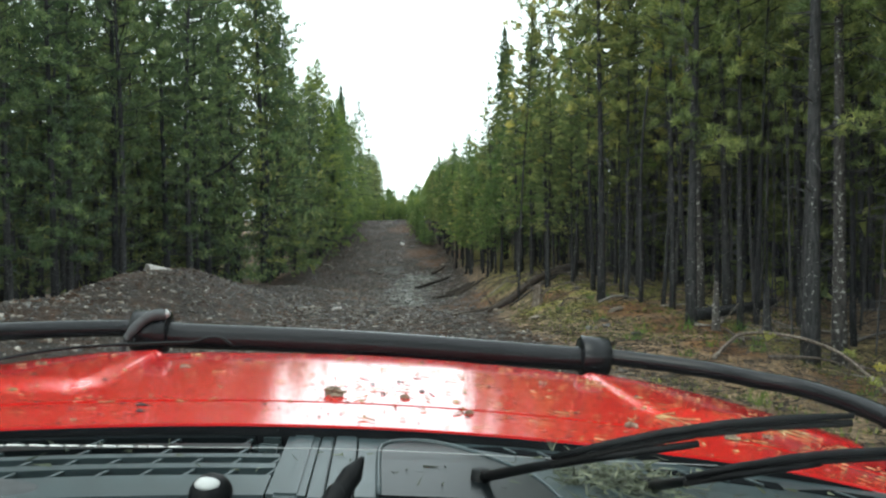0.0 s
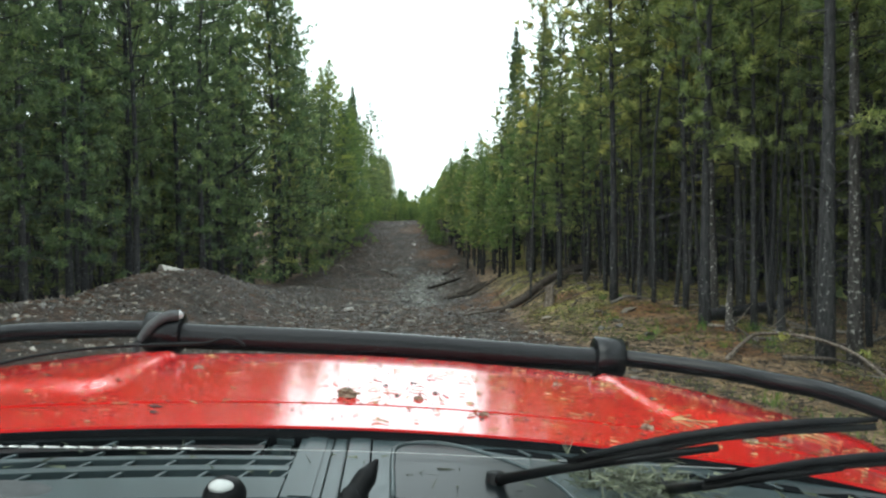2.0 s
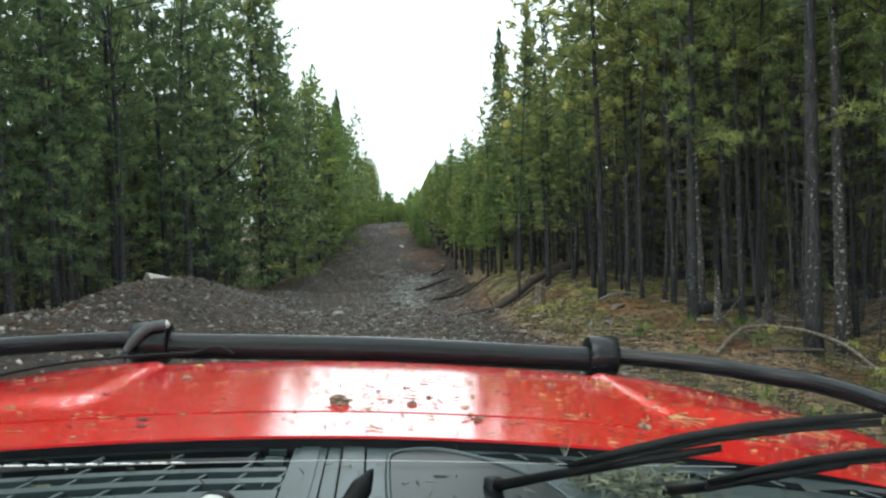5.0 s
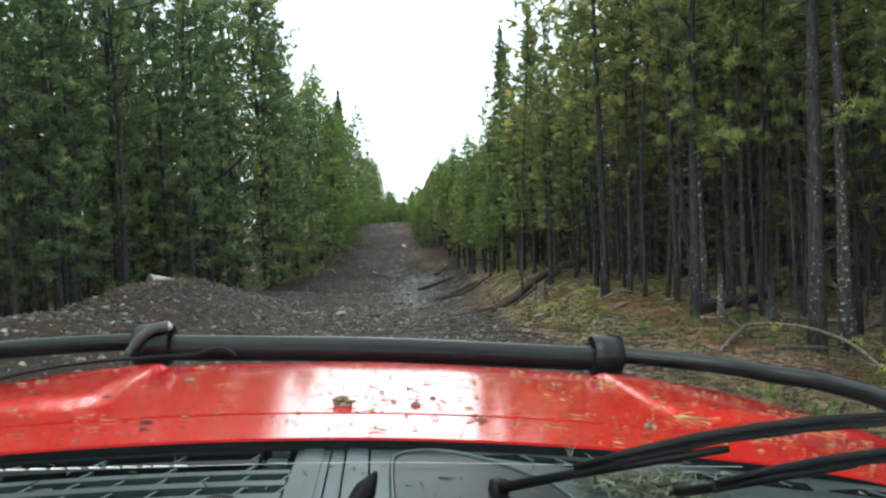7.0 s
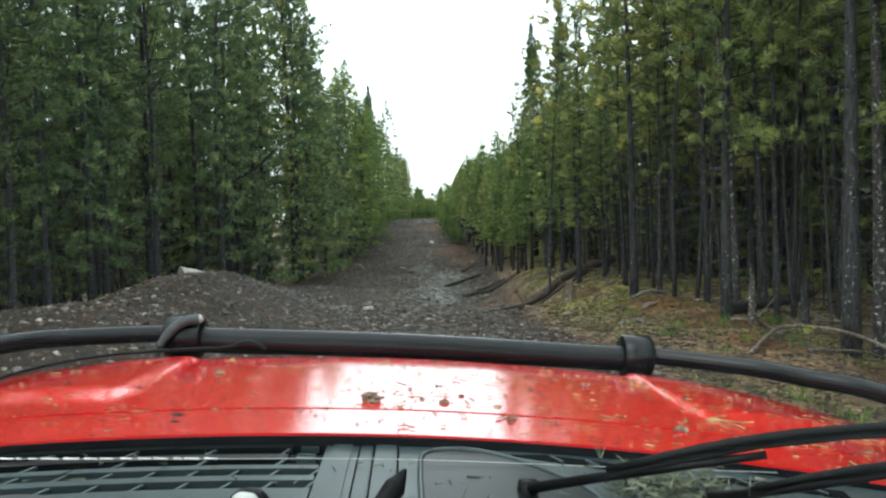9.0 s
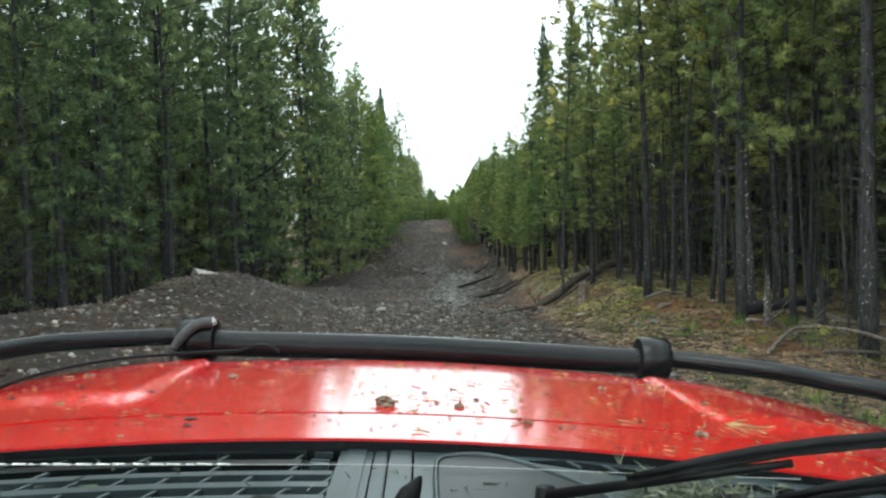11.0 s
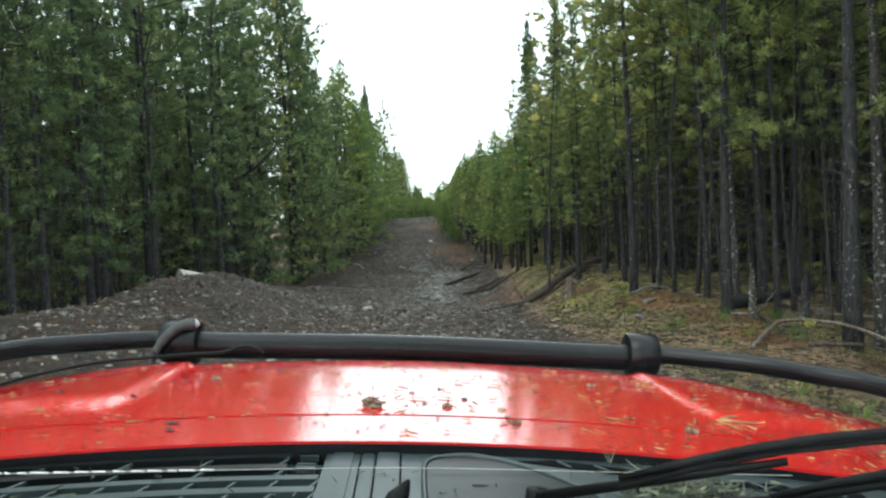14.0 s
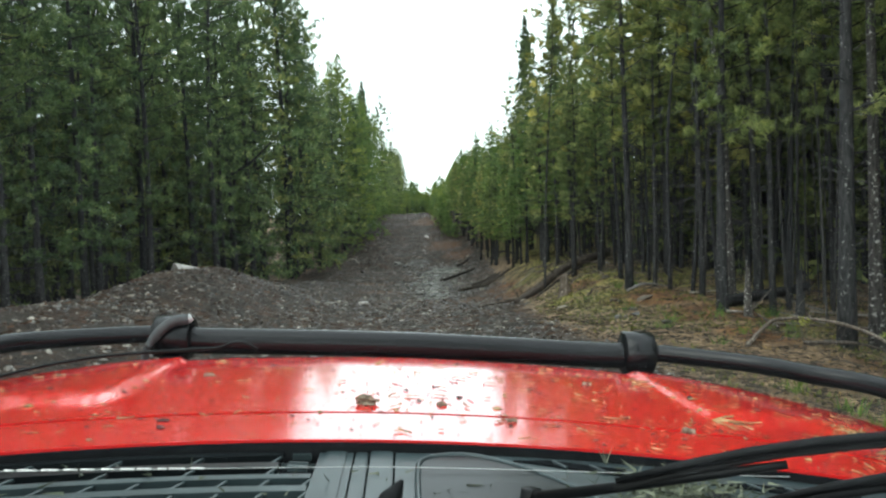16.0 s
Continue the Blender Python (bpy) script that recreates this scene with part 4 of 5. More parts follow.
STONE_PALE_WOOD = bark("bleached_wood", (0.16, 0.145, 0.125), (0.34, 0.32, 0.29), (0.42, 0.41, 0.39), 0.62)


def fallen(name, pts, r0, r1, material, label, twigs=0, seed=1):
    thing = new(name)
    tagged(thing, label, "fallen wood", "fallen wood")
    p = spline(pts, 5)
    v, f = tube(p, [r0 + (r1 - r0) * i / (len(p) - 1) for i in range(len(p))], 8)
    mesh_object("stem", v, f, material, thing, True)
    rs = random.Random(seed)
    for _ in range(twigs):
        q = p[rs.randrange(2, len(p) - 1)]
        d = Vector((rs.uniform(-1, 1), rs.uniform(-1, 1), rs.uniform(0.2, 1.0))).normalized() * rs.uniform(0.25, 0.7)
        v, f = tube([q, q + d * 0.5 + Vector((0, 0, -0.03)), q + d], [r0 * 0.22, r0 * 0.15, 0.005], 5)
        mesh_object("broken_twig", v, f, material, thing)
    return thing


def on(x, y, up=0.05):
    return (x, y, gz(x, y) + up)


fallen("fallen_log", [on(3.4, 31.9, 0.3), on(1.6, 29.2, 0.17), on(0.72, 27.9, 0.12), on(-0.06, 26.5, 0.05)], 0.16, 0.07, LOGWOOD, "long weathered brown log lying down the bank to the track", 9, 2)
fallen("fallen_log", [on(1.35, 29.2, 0.2), on(0.15, 28.2, 0.1), on(-1.1, 26.5, 0.03)], 0.06, 0.02, LOGWOOD, "thin forked limb fallen beside the long log", 5, 3)
fallen("fallen_log", [on(2.1, 28.6, 0.12), on(1.2, 27.2, 0.12), on(0.5, 26.2, 0.06)], 0.045, 0.02, LITTER, "thin broken pole beside the long log", 4, 8)
for i, (a, b) in enumerate((((-2.95, 42.1), (-1.36, 44.9)), ((-0.99, 36.4), (0.2, 37.2)), ((-1.87, 35.0), (-0.18, 38.3)), ((-1.39, 37.6), (-0.39, 39.3)), ((-2.33, 47.8), (-1.67, 49.0)))):
    fallen("fallen_pole", [on(*a, 0.05), on((a[0] + b[0]) / 2 + 0.05, (a[1] + b[1]) / 2, 0.1), on(*b, 0.09)], 0.075, 0.045, LITTER, "dark bare pole lying on the bank above the track", 2, 60 + i)
fallen("fallen_branch", [on(-9.0, 51.4, 0.06), on(-8.5, 50.4, 0.14), on(-8.1, 49.4, 0.05)], 0.05, 0.03, STONE_PALE_WOOD, "pale bare branch lying by the treeline", 2, 71)
fallen("fallen_log", [on(-0.48, 45.5, 0.12), on(0.1, 43.5, 0.32), on(0.6, 41.5, 0.12)], 0.06, 0.05, DEADWOOD, "pale pole lying across the forest edge", 2, 4)
fallen("fallen_log", [on(3.6, 19.6, 0.08), on(4.6, 20.4, 0.2), on(5.9, 21.3, 0.35)], 0.13, 0.1, BARK_DARK, "dark rotting log behind a pine", 3, 5)
fallen("bent_branch", [on(2.65, 15.4, 0.03), on(3.2, 16.3, 0.12), (3.69, 17.0, 0.2), (4.1, 16.3, 0.26), (4.25, 15.2, 0.22), (4.1, 14.0, 0.1), on(3.95, 12.9, 0.02)], 0.035, 0.02, DEADWOOD, "bare grey branch bent in an arch over the needles", 0, 6)
fallen("fallen_log", [on(6.2, 14.6, 0.25), on(7.4, 16.4, 0.8), on(8.8, 18.8, 1.5)], 0.05, 0.035, DEADWOOD, "dead pole leaning among the trunks", 3, 7)
fallen("fallen_log", [on(5.4, 14.4, 0.08), on(6.8, 15.0, 0.12), on(8.5, 15.4, 0.16)], 0.08, 0.06, BARK_DARK, "mossy log on the forest floor", 3, 8)
for i in range(140):
    y = rr.uniform(12, 36)
    x = right_edge(y) + rr.uniform(-1.2, 7.0)
    a, L = rr.uniform(0, 3.14), rr.uniform(0.5, 1.9)
    dx, dy = math.cos(a) * L / 2, math.sin(a) * L / 2
    fallen("fallen_branch", [on(x - dx, y - dy, 0.04), on(x + rr.uniform(-0.1, 0.1), y, rr.uniform(0.05, 0.16)), on(x + dx, y + dy, 0.05)], rr.uniform(0.014, 0.04), 0.008, STONE_PALE_WOOD if i % 4 == 0 else DEADWOOD, "dead branch lying on the needle litter", rr.randrange(0, 4), 50 + i)


def stump(x, y, h, r, material, label):
    thing = new("tree_stump")
    tagged(thing, label, "stump")
    bm = bmesh.new()
    rs = random.Random(int(x * 100))
    rings = []
    for k, (z, w) in enumerate(((-0.1, 1.5), (0.05, 1.1), (h * 0.5, 0.9), (h, 0.75))):
        rings.append([bm.verts.new((r * w * math.cos(a * 0.628) * rs.uniform(0.85, 1.15), r * w * math.sin(a * 0.628) * rs.uniform(0.85, 1.15), z + (rs.uniform(-0.3, 0.3) * h if k == 3 else 0))) for a in range(10)])
    for a, b in zip(rings, rings[1:]):
        for i in range(10):
            bm.faces.new((a[i], a[(i + 1) % 10], b[(i + 1) % 10], b[i]))
    bm.faces.new(rings[-1])
    part("stem", bm, material, thing)
    thing.matrix_basis = pose(x, y, gz(x, y))


stump(1.16, 24.85, 0.42, 0.13, DEADWOOD, "small splintered grey stump on the bank")
stump(3.75, 18.6, 0.8, 0.07, BARK_SPOT, "broken lichen-grown stump among the pines")
stump(4.9, 19.2, 0.8, 0.08, BARK_DARK, "broken lichen-spotted stump among pines")


def blades(rs, n, spread, h, w):
    A = np.concatenate([rs.normal(0, spread, (n, 2)), np.zeros((n, 1))], 1)
    T = A + np.stack([rs.normal(0, 0.35, n) * h, rs.normal(0, 0.35, n) * h, rs.uniform(0.5, 1.1, n) * h], 1)
    W = np.stack([np.cos(rs.rand(n) * 6.28), np.sin(rs.rand(n) * 6.28), np.zeros(n)], 1) * w
    return np.stack([A - W, A + W, T], 1).reshape(-1, 3)


def plant_tuft(name, x, y, n, spread, h, w, material, label, seed, category="plant"):
    rs = np.random.RandomState(seed)
    v = blades(rs, n, spread, h, w)
    ob = new(name, fast_mesh(name, v, np.arange(len(v)).reshape(-1, 3), material))
    ob.matrix_basis = pose(x, y, gz(x, y) - 0.01)
    tagged(ob, label, category, "undergrowth")


plant_tuft("leafy_plant", 5.15, 12.3, 70, 0.12, 0.35, 0.035, GRASS, "bright green leafy plant at the foot of pale pines", 1)
plant_tuft("leafy_plant", 4.4, 13.1, 40, 0.08, 0.3, 0.02, GRASS, "green grass tuft at the forest edge", 2)
for i in range(26):
    y = rr.uniform(9, 24)
    plant_tuft("grass_tuft", float(interp(y, CENTRE)) + rr.uniform(3.4, 6.2), y, 24, 0.07, rr.uniform(0.14, 0.3), 0.008, GRASS, "small green grass tuft in needle litter", 30 + i, "grass")


def yellow_shrub(x, y, h, seed):
    thing = new("yellow_shrub")
    tagged(thing, "low shrub with bright yellow leaves on the bank", "shrub", "undergrowth")
    rs = np.random.RandomState(seed)
    st = [tube([(0, 0, 0), tuple(rs.normal(0, 0.05, 2)) + (h * 0.6,), tuple(rs.normal(0, 0.1, 2)) + (h,)], [0.006, 0.005, 0.003], 4) for _ in range(5)]
    v, f = joined(st)
    mesh_object("stem", v, f, DEADWOOD, thing)
    P = rs.normal(0, 0.045, (40, 3)) * np.array([1, 1, 0.6]) + np.array([0, 0, h])
    V = rs.normal(0, 0.03, (40, 3))
    W = np.cross(V, rs.normal(0, 1, (40, 3)))
    W *= 0.014 / np.linalg.norm(W, axis=1)[:, None]
    v = np.stack([P - W, P + V * 0.6, P + W, P - V * 0.6], 1).reshape(-1, 3)
    mesh_object("leaf_cluster", v.tolist(), np.arange(160).reshape(-1, 4).tolist(), YELLOW_LEAF, thing)
    thing.matrix_basis = pose(x, y, gz(x, y))


yellow_shrub(4.22, 13.95, 0.36, 1)
yellow_shrub(3.62, 15.9, 0.30, 2)
yellow_shrub(4.35, 15.0, 0.36, 4)
yellow_shrub(3.95, 13.6, 0.2, 3)


def litter():
    """Fallen twigs and cones on the bank, too many to count."""
    rs = np.random.RandomState(4)
    vs, n = [], 0
    while n < 10000:
        y = 9 + 30 * rs.rand() ** 1.2
        x = float(interp(y, CENTRE)) + rs.uniform(1.6, 9.5)
        if gravel_mask(x, y) > rs.rand():
            continue
        a, L = rs.uniform(0, 6.28), rs.uniform(0.05, 0.24)
        z = gz(x, y)
        d = np.array([math.cos(a), math.sin(a), rs.normal(0, 0.12)]) * L
        w = np.array([-math.sin(a), math.cos(a), 0]) * rs.uniform(0.004, 0.010)
        c = np.array([x, y, z + 0.012])
        vs.append([c - w, c + w, c + d])
        vs.append([c - w, c + d, c + np.array([0, 0, 0.02])])
        n += 1
    v = np.array(vs).reshape(-1, 3)
    ob = new("twig_litter", fast_mesh("twig_litter", v, np.arange(len(v)).reshape(-1, 3), LITTER))
    tagged(ob, "scattered dead twigs and bark on the forest floor", "litter", kind="stuff")


litter()


def gravel_litter():
    """Wet bark strips and twig ends between the chips of the track and bank."""
    rs = np.random.RandomState(31)
    vs = []
    for _ in range(3600):
        x, y = track_near(rs)
        a, L = rs.uniform(0, 6.28), rs.uniform(0.05, 0.22)
        d = np.array([math.cos(a), math.sin(a), rs.normal(0, 0.08)]) * L
        w = np.array([-math.sin(a), math.cos(a), 0]) * rs.uniform(0.005, 0.013)
        c = np.array([x, y, gz(x, y) + 0.015])
        vs += [c - w, c + w, c + d, c - w, c + d, c + np.array([0, 0, 0.025])]
    v = np.array(vs)
    ob = new("bark_scraps", fast_mesh("bark_scraps", v, np.arange(len(v)).reshape(-1, 3), DARK_BITS))
    tagged(ob, "wet brown bark scraps and twig ends strewn on gravel", "litter", kind="stuff")


gravel_litter()


def ground_cover():
    """Low moss fronds, blades and dry leaves on the bank, too many to count."""
    rs = np.random.RandomState(14)
    sets = {"moss_fronds": [], "dry_leaves": []}
    for name, count in (("moss_fronds", 12000), ("dry_leaves", 7000)):
        k = 0
        while k < count:
            y = 10 + 28 * rs.rand() ** 1.1
            x = float(interp(y, CENTRE)) + rs.uniform(1.9, 9.0)
            patch = wave(x, y, 1.3) * 0.6 + wave(x, y, 0.5) * 0.4
            if gravel_mask(x, y) > 0.5 * rs.rand() or (name == "moss_fronds") != (patch > 0.5):
                continue
            c = np.array([x, y, gz(x, y) + 0.004])
            h = rs.uniform(0.02, 0.07) if name == "moss_fronds" else 0.018
            L = rs.uniform(0.03, 0.08)
            a = rs.uniform(0, 6.28)
            d = np.array([math.cos(a) * L, math.sin(a) * L, h])
            w = np.array([-math.sin(a), math.cos(a), 0.1]) * rs.uniform(0.008, 0.025)
            sets[name].append([c - w, c + w, c + d])
            k += 1
    for name, material, label in (("moss_fronds", MOSS, "patches of yellow-green moss and low plants on the bank"), ("dry_leaves", DRY_NEEDLE, "scattered orange-brown fallen needles and leaves")):
        v = np.array(sets[name]).reshape(-1, 3)
        ob = new(name, fast_mesh(name, v, np.arange(len(v)).reshape(-1, 3), material))
        tagged(ob, label, "ground cover", kind="stuff")


ground_cover()


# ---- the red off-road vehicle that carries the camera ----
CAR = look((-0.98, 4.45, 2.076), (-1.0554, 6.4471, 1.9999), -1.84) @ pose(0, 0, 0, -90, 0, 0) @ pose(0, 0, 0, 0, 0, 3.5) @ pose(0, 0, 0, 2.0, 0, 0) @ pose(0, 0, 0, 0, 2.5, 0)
MID = 0.025
NOSE = [(0, 1.955), (0.27, 1.94), (0.40, 1.915), (0.50, 1.865), (0.57, 1.815), (0.64, 1.77), (0.77, 1.685), (0.87, 1.59), (0.93, 1.49)]


def smooth(v, a, b):
    t = min(1.0, max(0.0, (v - a) / (b - a)))
    return t * t * (3 - 2 * t)


def rear_edge(r):
    return 1.178 - 0.32 * r * r


def shut_line(r):
    return 1.337 - 0.33 * r * r


def nose_edge(r):
    return float(interp(abs(r), NOSE))


def bonnet_height(r, d):
    """Height of the bonnet at r from its middle and d ahead of the eye."""
    a = abs(r)
    z = -0.325 - 0.009 * (d - 1.18) - 0.004 * (a / 0.6) ** 2
    z -= 0.032 * (max(0.0, a - 0.58) / 0.32) ** 1.5
    z += 0.009 * smooth(a, 0.492, 0.505 + 0.085 * max(0.0, 1.77 - d)) * smooth(d, 1.30, 1.42)
    e = (d - shut_line(r)) / (nose_edge(r) - shut_line(r))
    z -= 0.052 * max(0.0, (e - 0.84) / 0.16) ** 2.2
    # the middle is crowned: its flat top narrows towards the nose
    f = 0.75 - 0.45 * min(1.0, (a / 0.36) ** 2)
    z -= 0.006 * max(0.0, (e - f) / (1 - f)) ** 2 * min(1.0, (a / 0.22) ** 2)
    return z


def skin(name, lo, hi, top, half, nr, nd, thick, material, parent, label=""):
    """A curved sheet with a thickness between two edges lo(r) and hi(r)."""
    bm = bmesh.new()
    rows = []
    for i in range(nd + 1):
        row = []
        for k in range(nr + 1):
            r = -half + 2 * half * k / nr
            d = lo(r) + (hi(r) - lo(r)) * i / nd
            row.append(bm.verts.new((MID + r, d, top(r, d))))
        rows.append(row)
    for a, b in zip(rows, rows[1:]):
        for k in range(nr):
            bm.faces.new((a[k], a[k + 1], b[k + 1], b[k]))
    ext = bmesh.ops.extrude_face_region(bm, geom=list(bm.faces))
    for v in [g for g in ext["geom"] if isinstance(g, bmesh.types.BMVert)]:
        v.co.z -= thick
    bmesh.ops.recalc_face_normals(bm, faces=list(bm.faces))
    for e in bm.edges:
        e.smooth = len(e.link_faces) == 2 and e.calc_face_angle() < 0.8
    return part(name, bm, material, parent, label, True)


def box(name, lo, hi, material, parent, label="", bevel=0.01, bow=0.0):
    """A bevelled block; bow draws it back towards the sides like the windscreen's foot."""
    bm = bmesh.new()
    bmesh.ops.create_cube(bm, size=1)
    if bow and hi[0] - lo[0] > 0.1:
        bmesh.ops.subdivide_edges(bm, edges=[e for e in bm.edges if abs(e.verts[0].co.x - e.verts[1].co.x) > 0.5], cuts=int((hi[0] - lo[0]) / 0.05))
    for v in bm.verts:
        v.co = Vector([lo[i] + (v.co[i] + 0.5) * (hi[i] - lo[i]) for i in range(3)])
        v.co.y -= bow * (v.co.x - MID) ** 2
    if bevel and not (bow and hi[0] - lo[0] > 0.1):
        bmesh.ops.bevel(bm, geom=list(bm.edges), offset=bevel, segments=2, affect="EDGES")
    return part(name, bm, material, parent, label)


def dome(name, c, size, material, parent, label="", tilt=(0, 0, 0)):
    bm = bmesh.new()
    bmesh.ops.create_uvsphere(bm, u_segments=18, v_segments=10, radius=1)
    turn = Euler([radians(a) for a in tilt]).to_matrix()
    for v in bm.verts:
        q = Vector((v.co.x * size[0], v.co.y * size[1], max(v.co.z, -0.35) * size[2]))
        v.co = turn @ q + Vector(c)
    return part(name, bm, material, parent, label, True)


def cowl(car):
    """The grey plastic intake panel between bonnet and windscreen."""
    z, bow = -0.342, 0.30
    panel = new("cowl_panel")
    panel.parent = car
    tagged(panel, "grey-green moulded plastic panel with louvred air intakes")
    box("under_tray", (MID - 0.80, 0.93, z - 0.05), (MID + 0.80, 1.24, z - 0.018), DARK_SLOT, panel, "", 0, bow)
    # louvred half: strips with dark openings between them and thin ribs across
    for d0, d1 in ((1.157, 1.20), (1.106, 1.127)):
        box("strip", (MID - 0.80, d0, z - 0.012), (-0.16, d1, z), DARK_SATIN, panel, "dark strip", 0, bow)
        box("strip", (-0.158, d0, z - 0.012), (-0.112, d1, z), GREY_PLASTIC, panel)
    for d0, d1 in ((1.061, 1.078), (1.014, 1.034), (0.91, 0.985)):
        box("strip", (MID - 0.80, d0, z - 0.012), (-0.112, d1, z), GREY_PLASTIC, panel, "", 0, bow)
    box("strip", (-0.110, 0.90, z - 0.011), (-0.062, 1.20, z + 0.0015), GREY_PLASTIC, panel)
    k = 0
    for x in np.arange(-0.74, -0.11, 0.052):
        k += 1
        for d0, d1 in ((1.127, 1.157), (1.078, 1.106), (1.034, 1.061), (0.985, 1.014)):
            if d0 > 1.07 and k % 2:
                continue
            drop = bow * (x - MID) ** 2
            v, f = tube([(x - 0.006, d0 - 0.004 - drop, z - 0.004), (x + 0.006, d1 + 0.004 - drop, z - 0.004)], 0.0028, 6)
            mesh_object("rib", v, f, GREY_PLASTIC, panel)
    # plain middle plate and the half with a dark curved plate and a slanted intake
    box("middle_plate", (-0.0375, 0.90, z - 0.012), (-0.005, 1.215, z + 0.002), GREY_PLASTIC, panel, "", 0.002)
    box("strip", (-0.0595, 0.90, z - 0.012), (-0.0405, 1.213, z), GREY_PLASTIC, panel, "", 0.002)
    box("plain_plate", (-0.002, 0.91, z - 0.012), (0.80, 1.195, z), GREY_PLASTIC, panel, "", 0, bow)
    rim = spline([(0.028, 0.91, 0), (0.028, 1.06, 0), (0.034, 1.125, 0), (0.062, 1.152, 0), (0.105, 1.156, 0), (0.15, 1.13, 0), (0.20, 1.075, 0), (0.245, 1.0, 0), (0.262, 0.91, 0)], 6)
    bm = bmesh.new()
    bm.faces.new([bm.verts.new((p.x, p.y, z + 0.0035)) for p in rim])
    ext = bmesh.ops.extrude_face_region(bm, geom=list(bm.faces))
    for v in [g for g in ext["geom"] if isinstance(g, bmesh.types.BMVert)]:
        v.co.z -= 0.006
    bmesh.ops.recalc_face_normals(bm, faces=list(bm.faces))
    part("recess", bm, DARK_SATIN, panel, "smooth dark curved plate")
    v, f = tube([Vector((p.x, p.y, z + 0.003)) for p in rim], 0.004, 8)
    mesh_object("recess_rim", v, f, GREY_PLASTIC, panel, True)
    # slots are thin black plates; the shade inside them is in the colour
    for x0, d0, x1, d1, n in ((0.165, 1.142, 0.315, 1.098, 2), (0.42, 1.062, 0.60, 1.012, 3), (0.62, 1.0, 0.76, 0.95, 2)):
        bm = bmesh.new()
        a = [bm.verts.new(p) for p in ((x0, d0, z + 0.002), (x1, d1 - 0.012, z + 0.002), (x1 + 0.005, d1 + 0.016, z + 0.002), (x0 + 0.05, d0 + 0.006, z + 0.002))]
        bm.faces.new(a)
        ext = bmesh.ops.extrude_face_region(bm, geom=list(bm.faces))
        for v in [g for g in ext["geom"] if isinstance(g, bmesh.types.BMVert)]:
            v.co.z -= 0.004
        bmesh.ops.recalc_face_normals(bm, faces=list(bm.faces))
        part("intake_slot", bm, DARK_SLOT, panel)
        for i in range(n):
            t = (i + 1.3) / (n + 1)
            v, f = tube([(x0 + (x1 - x0) * t - 0.008, d0 + (d1 - d0) * t + 0.016, z + 0.003), (x0 + (x1 - x0) * t + 0.006, d0 + (d1 - d0) * t - 0.012, z + 0.003)], 0.0025, 6)
            mesh_object("rib", v, f, GREY_PLASTIC, panel)
    # glass reflection built as a pale line with white stitches across the panel
    seam = spline([(-0.60, 1.030, z + 0.004), (-0.30, 1.064, z + 0.004), (0.0, 1.082, z + 0.008), (0.35, 1.086, z + 0.006), (0.72, 1.088, z + 0.006)], 8)
    v, f = tube(seam, 0.0006, 6)
    mesh_object("seam", v, f, PALE_TRIM, panel, True, "thin pale line imitating a seam reflected in the glass")
    rs = random.Random(3)
    x = -0.56
    while x < -0.26:
        L = rs.uniform(0.006, 0.022)
        y = 1.030 + (x + 0.60) * 0.113
        v, f = tube([(x, y, z + 0.0048), (x + L, y + L * 0.113, z + 0.0042)], 0.0014, 6)
        mesh_object("stitch", v, f, MIRROR_WHITE, panel, True, "white dash imitating a reflected stitch")
        x += L + rs.uniform(0.003, 0.010)
    # black rubber strip that closes the gap under the bonnet's edge
    skin("bonnet_seal", lambda r: rear_edge(r) - 0.006, lambda r: rear_edge(r) - 0.001, lambda r, d: bonnet_height(r, d) - 0.004, 0.90, 60, 1, 0.03, DARK_SLOT, car, "black rubber seal")
    return panel


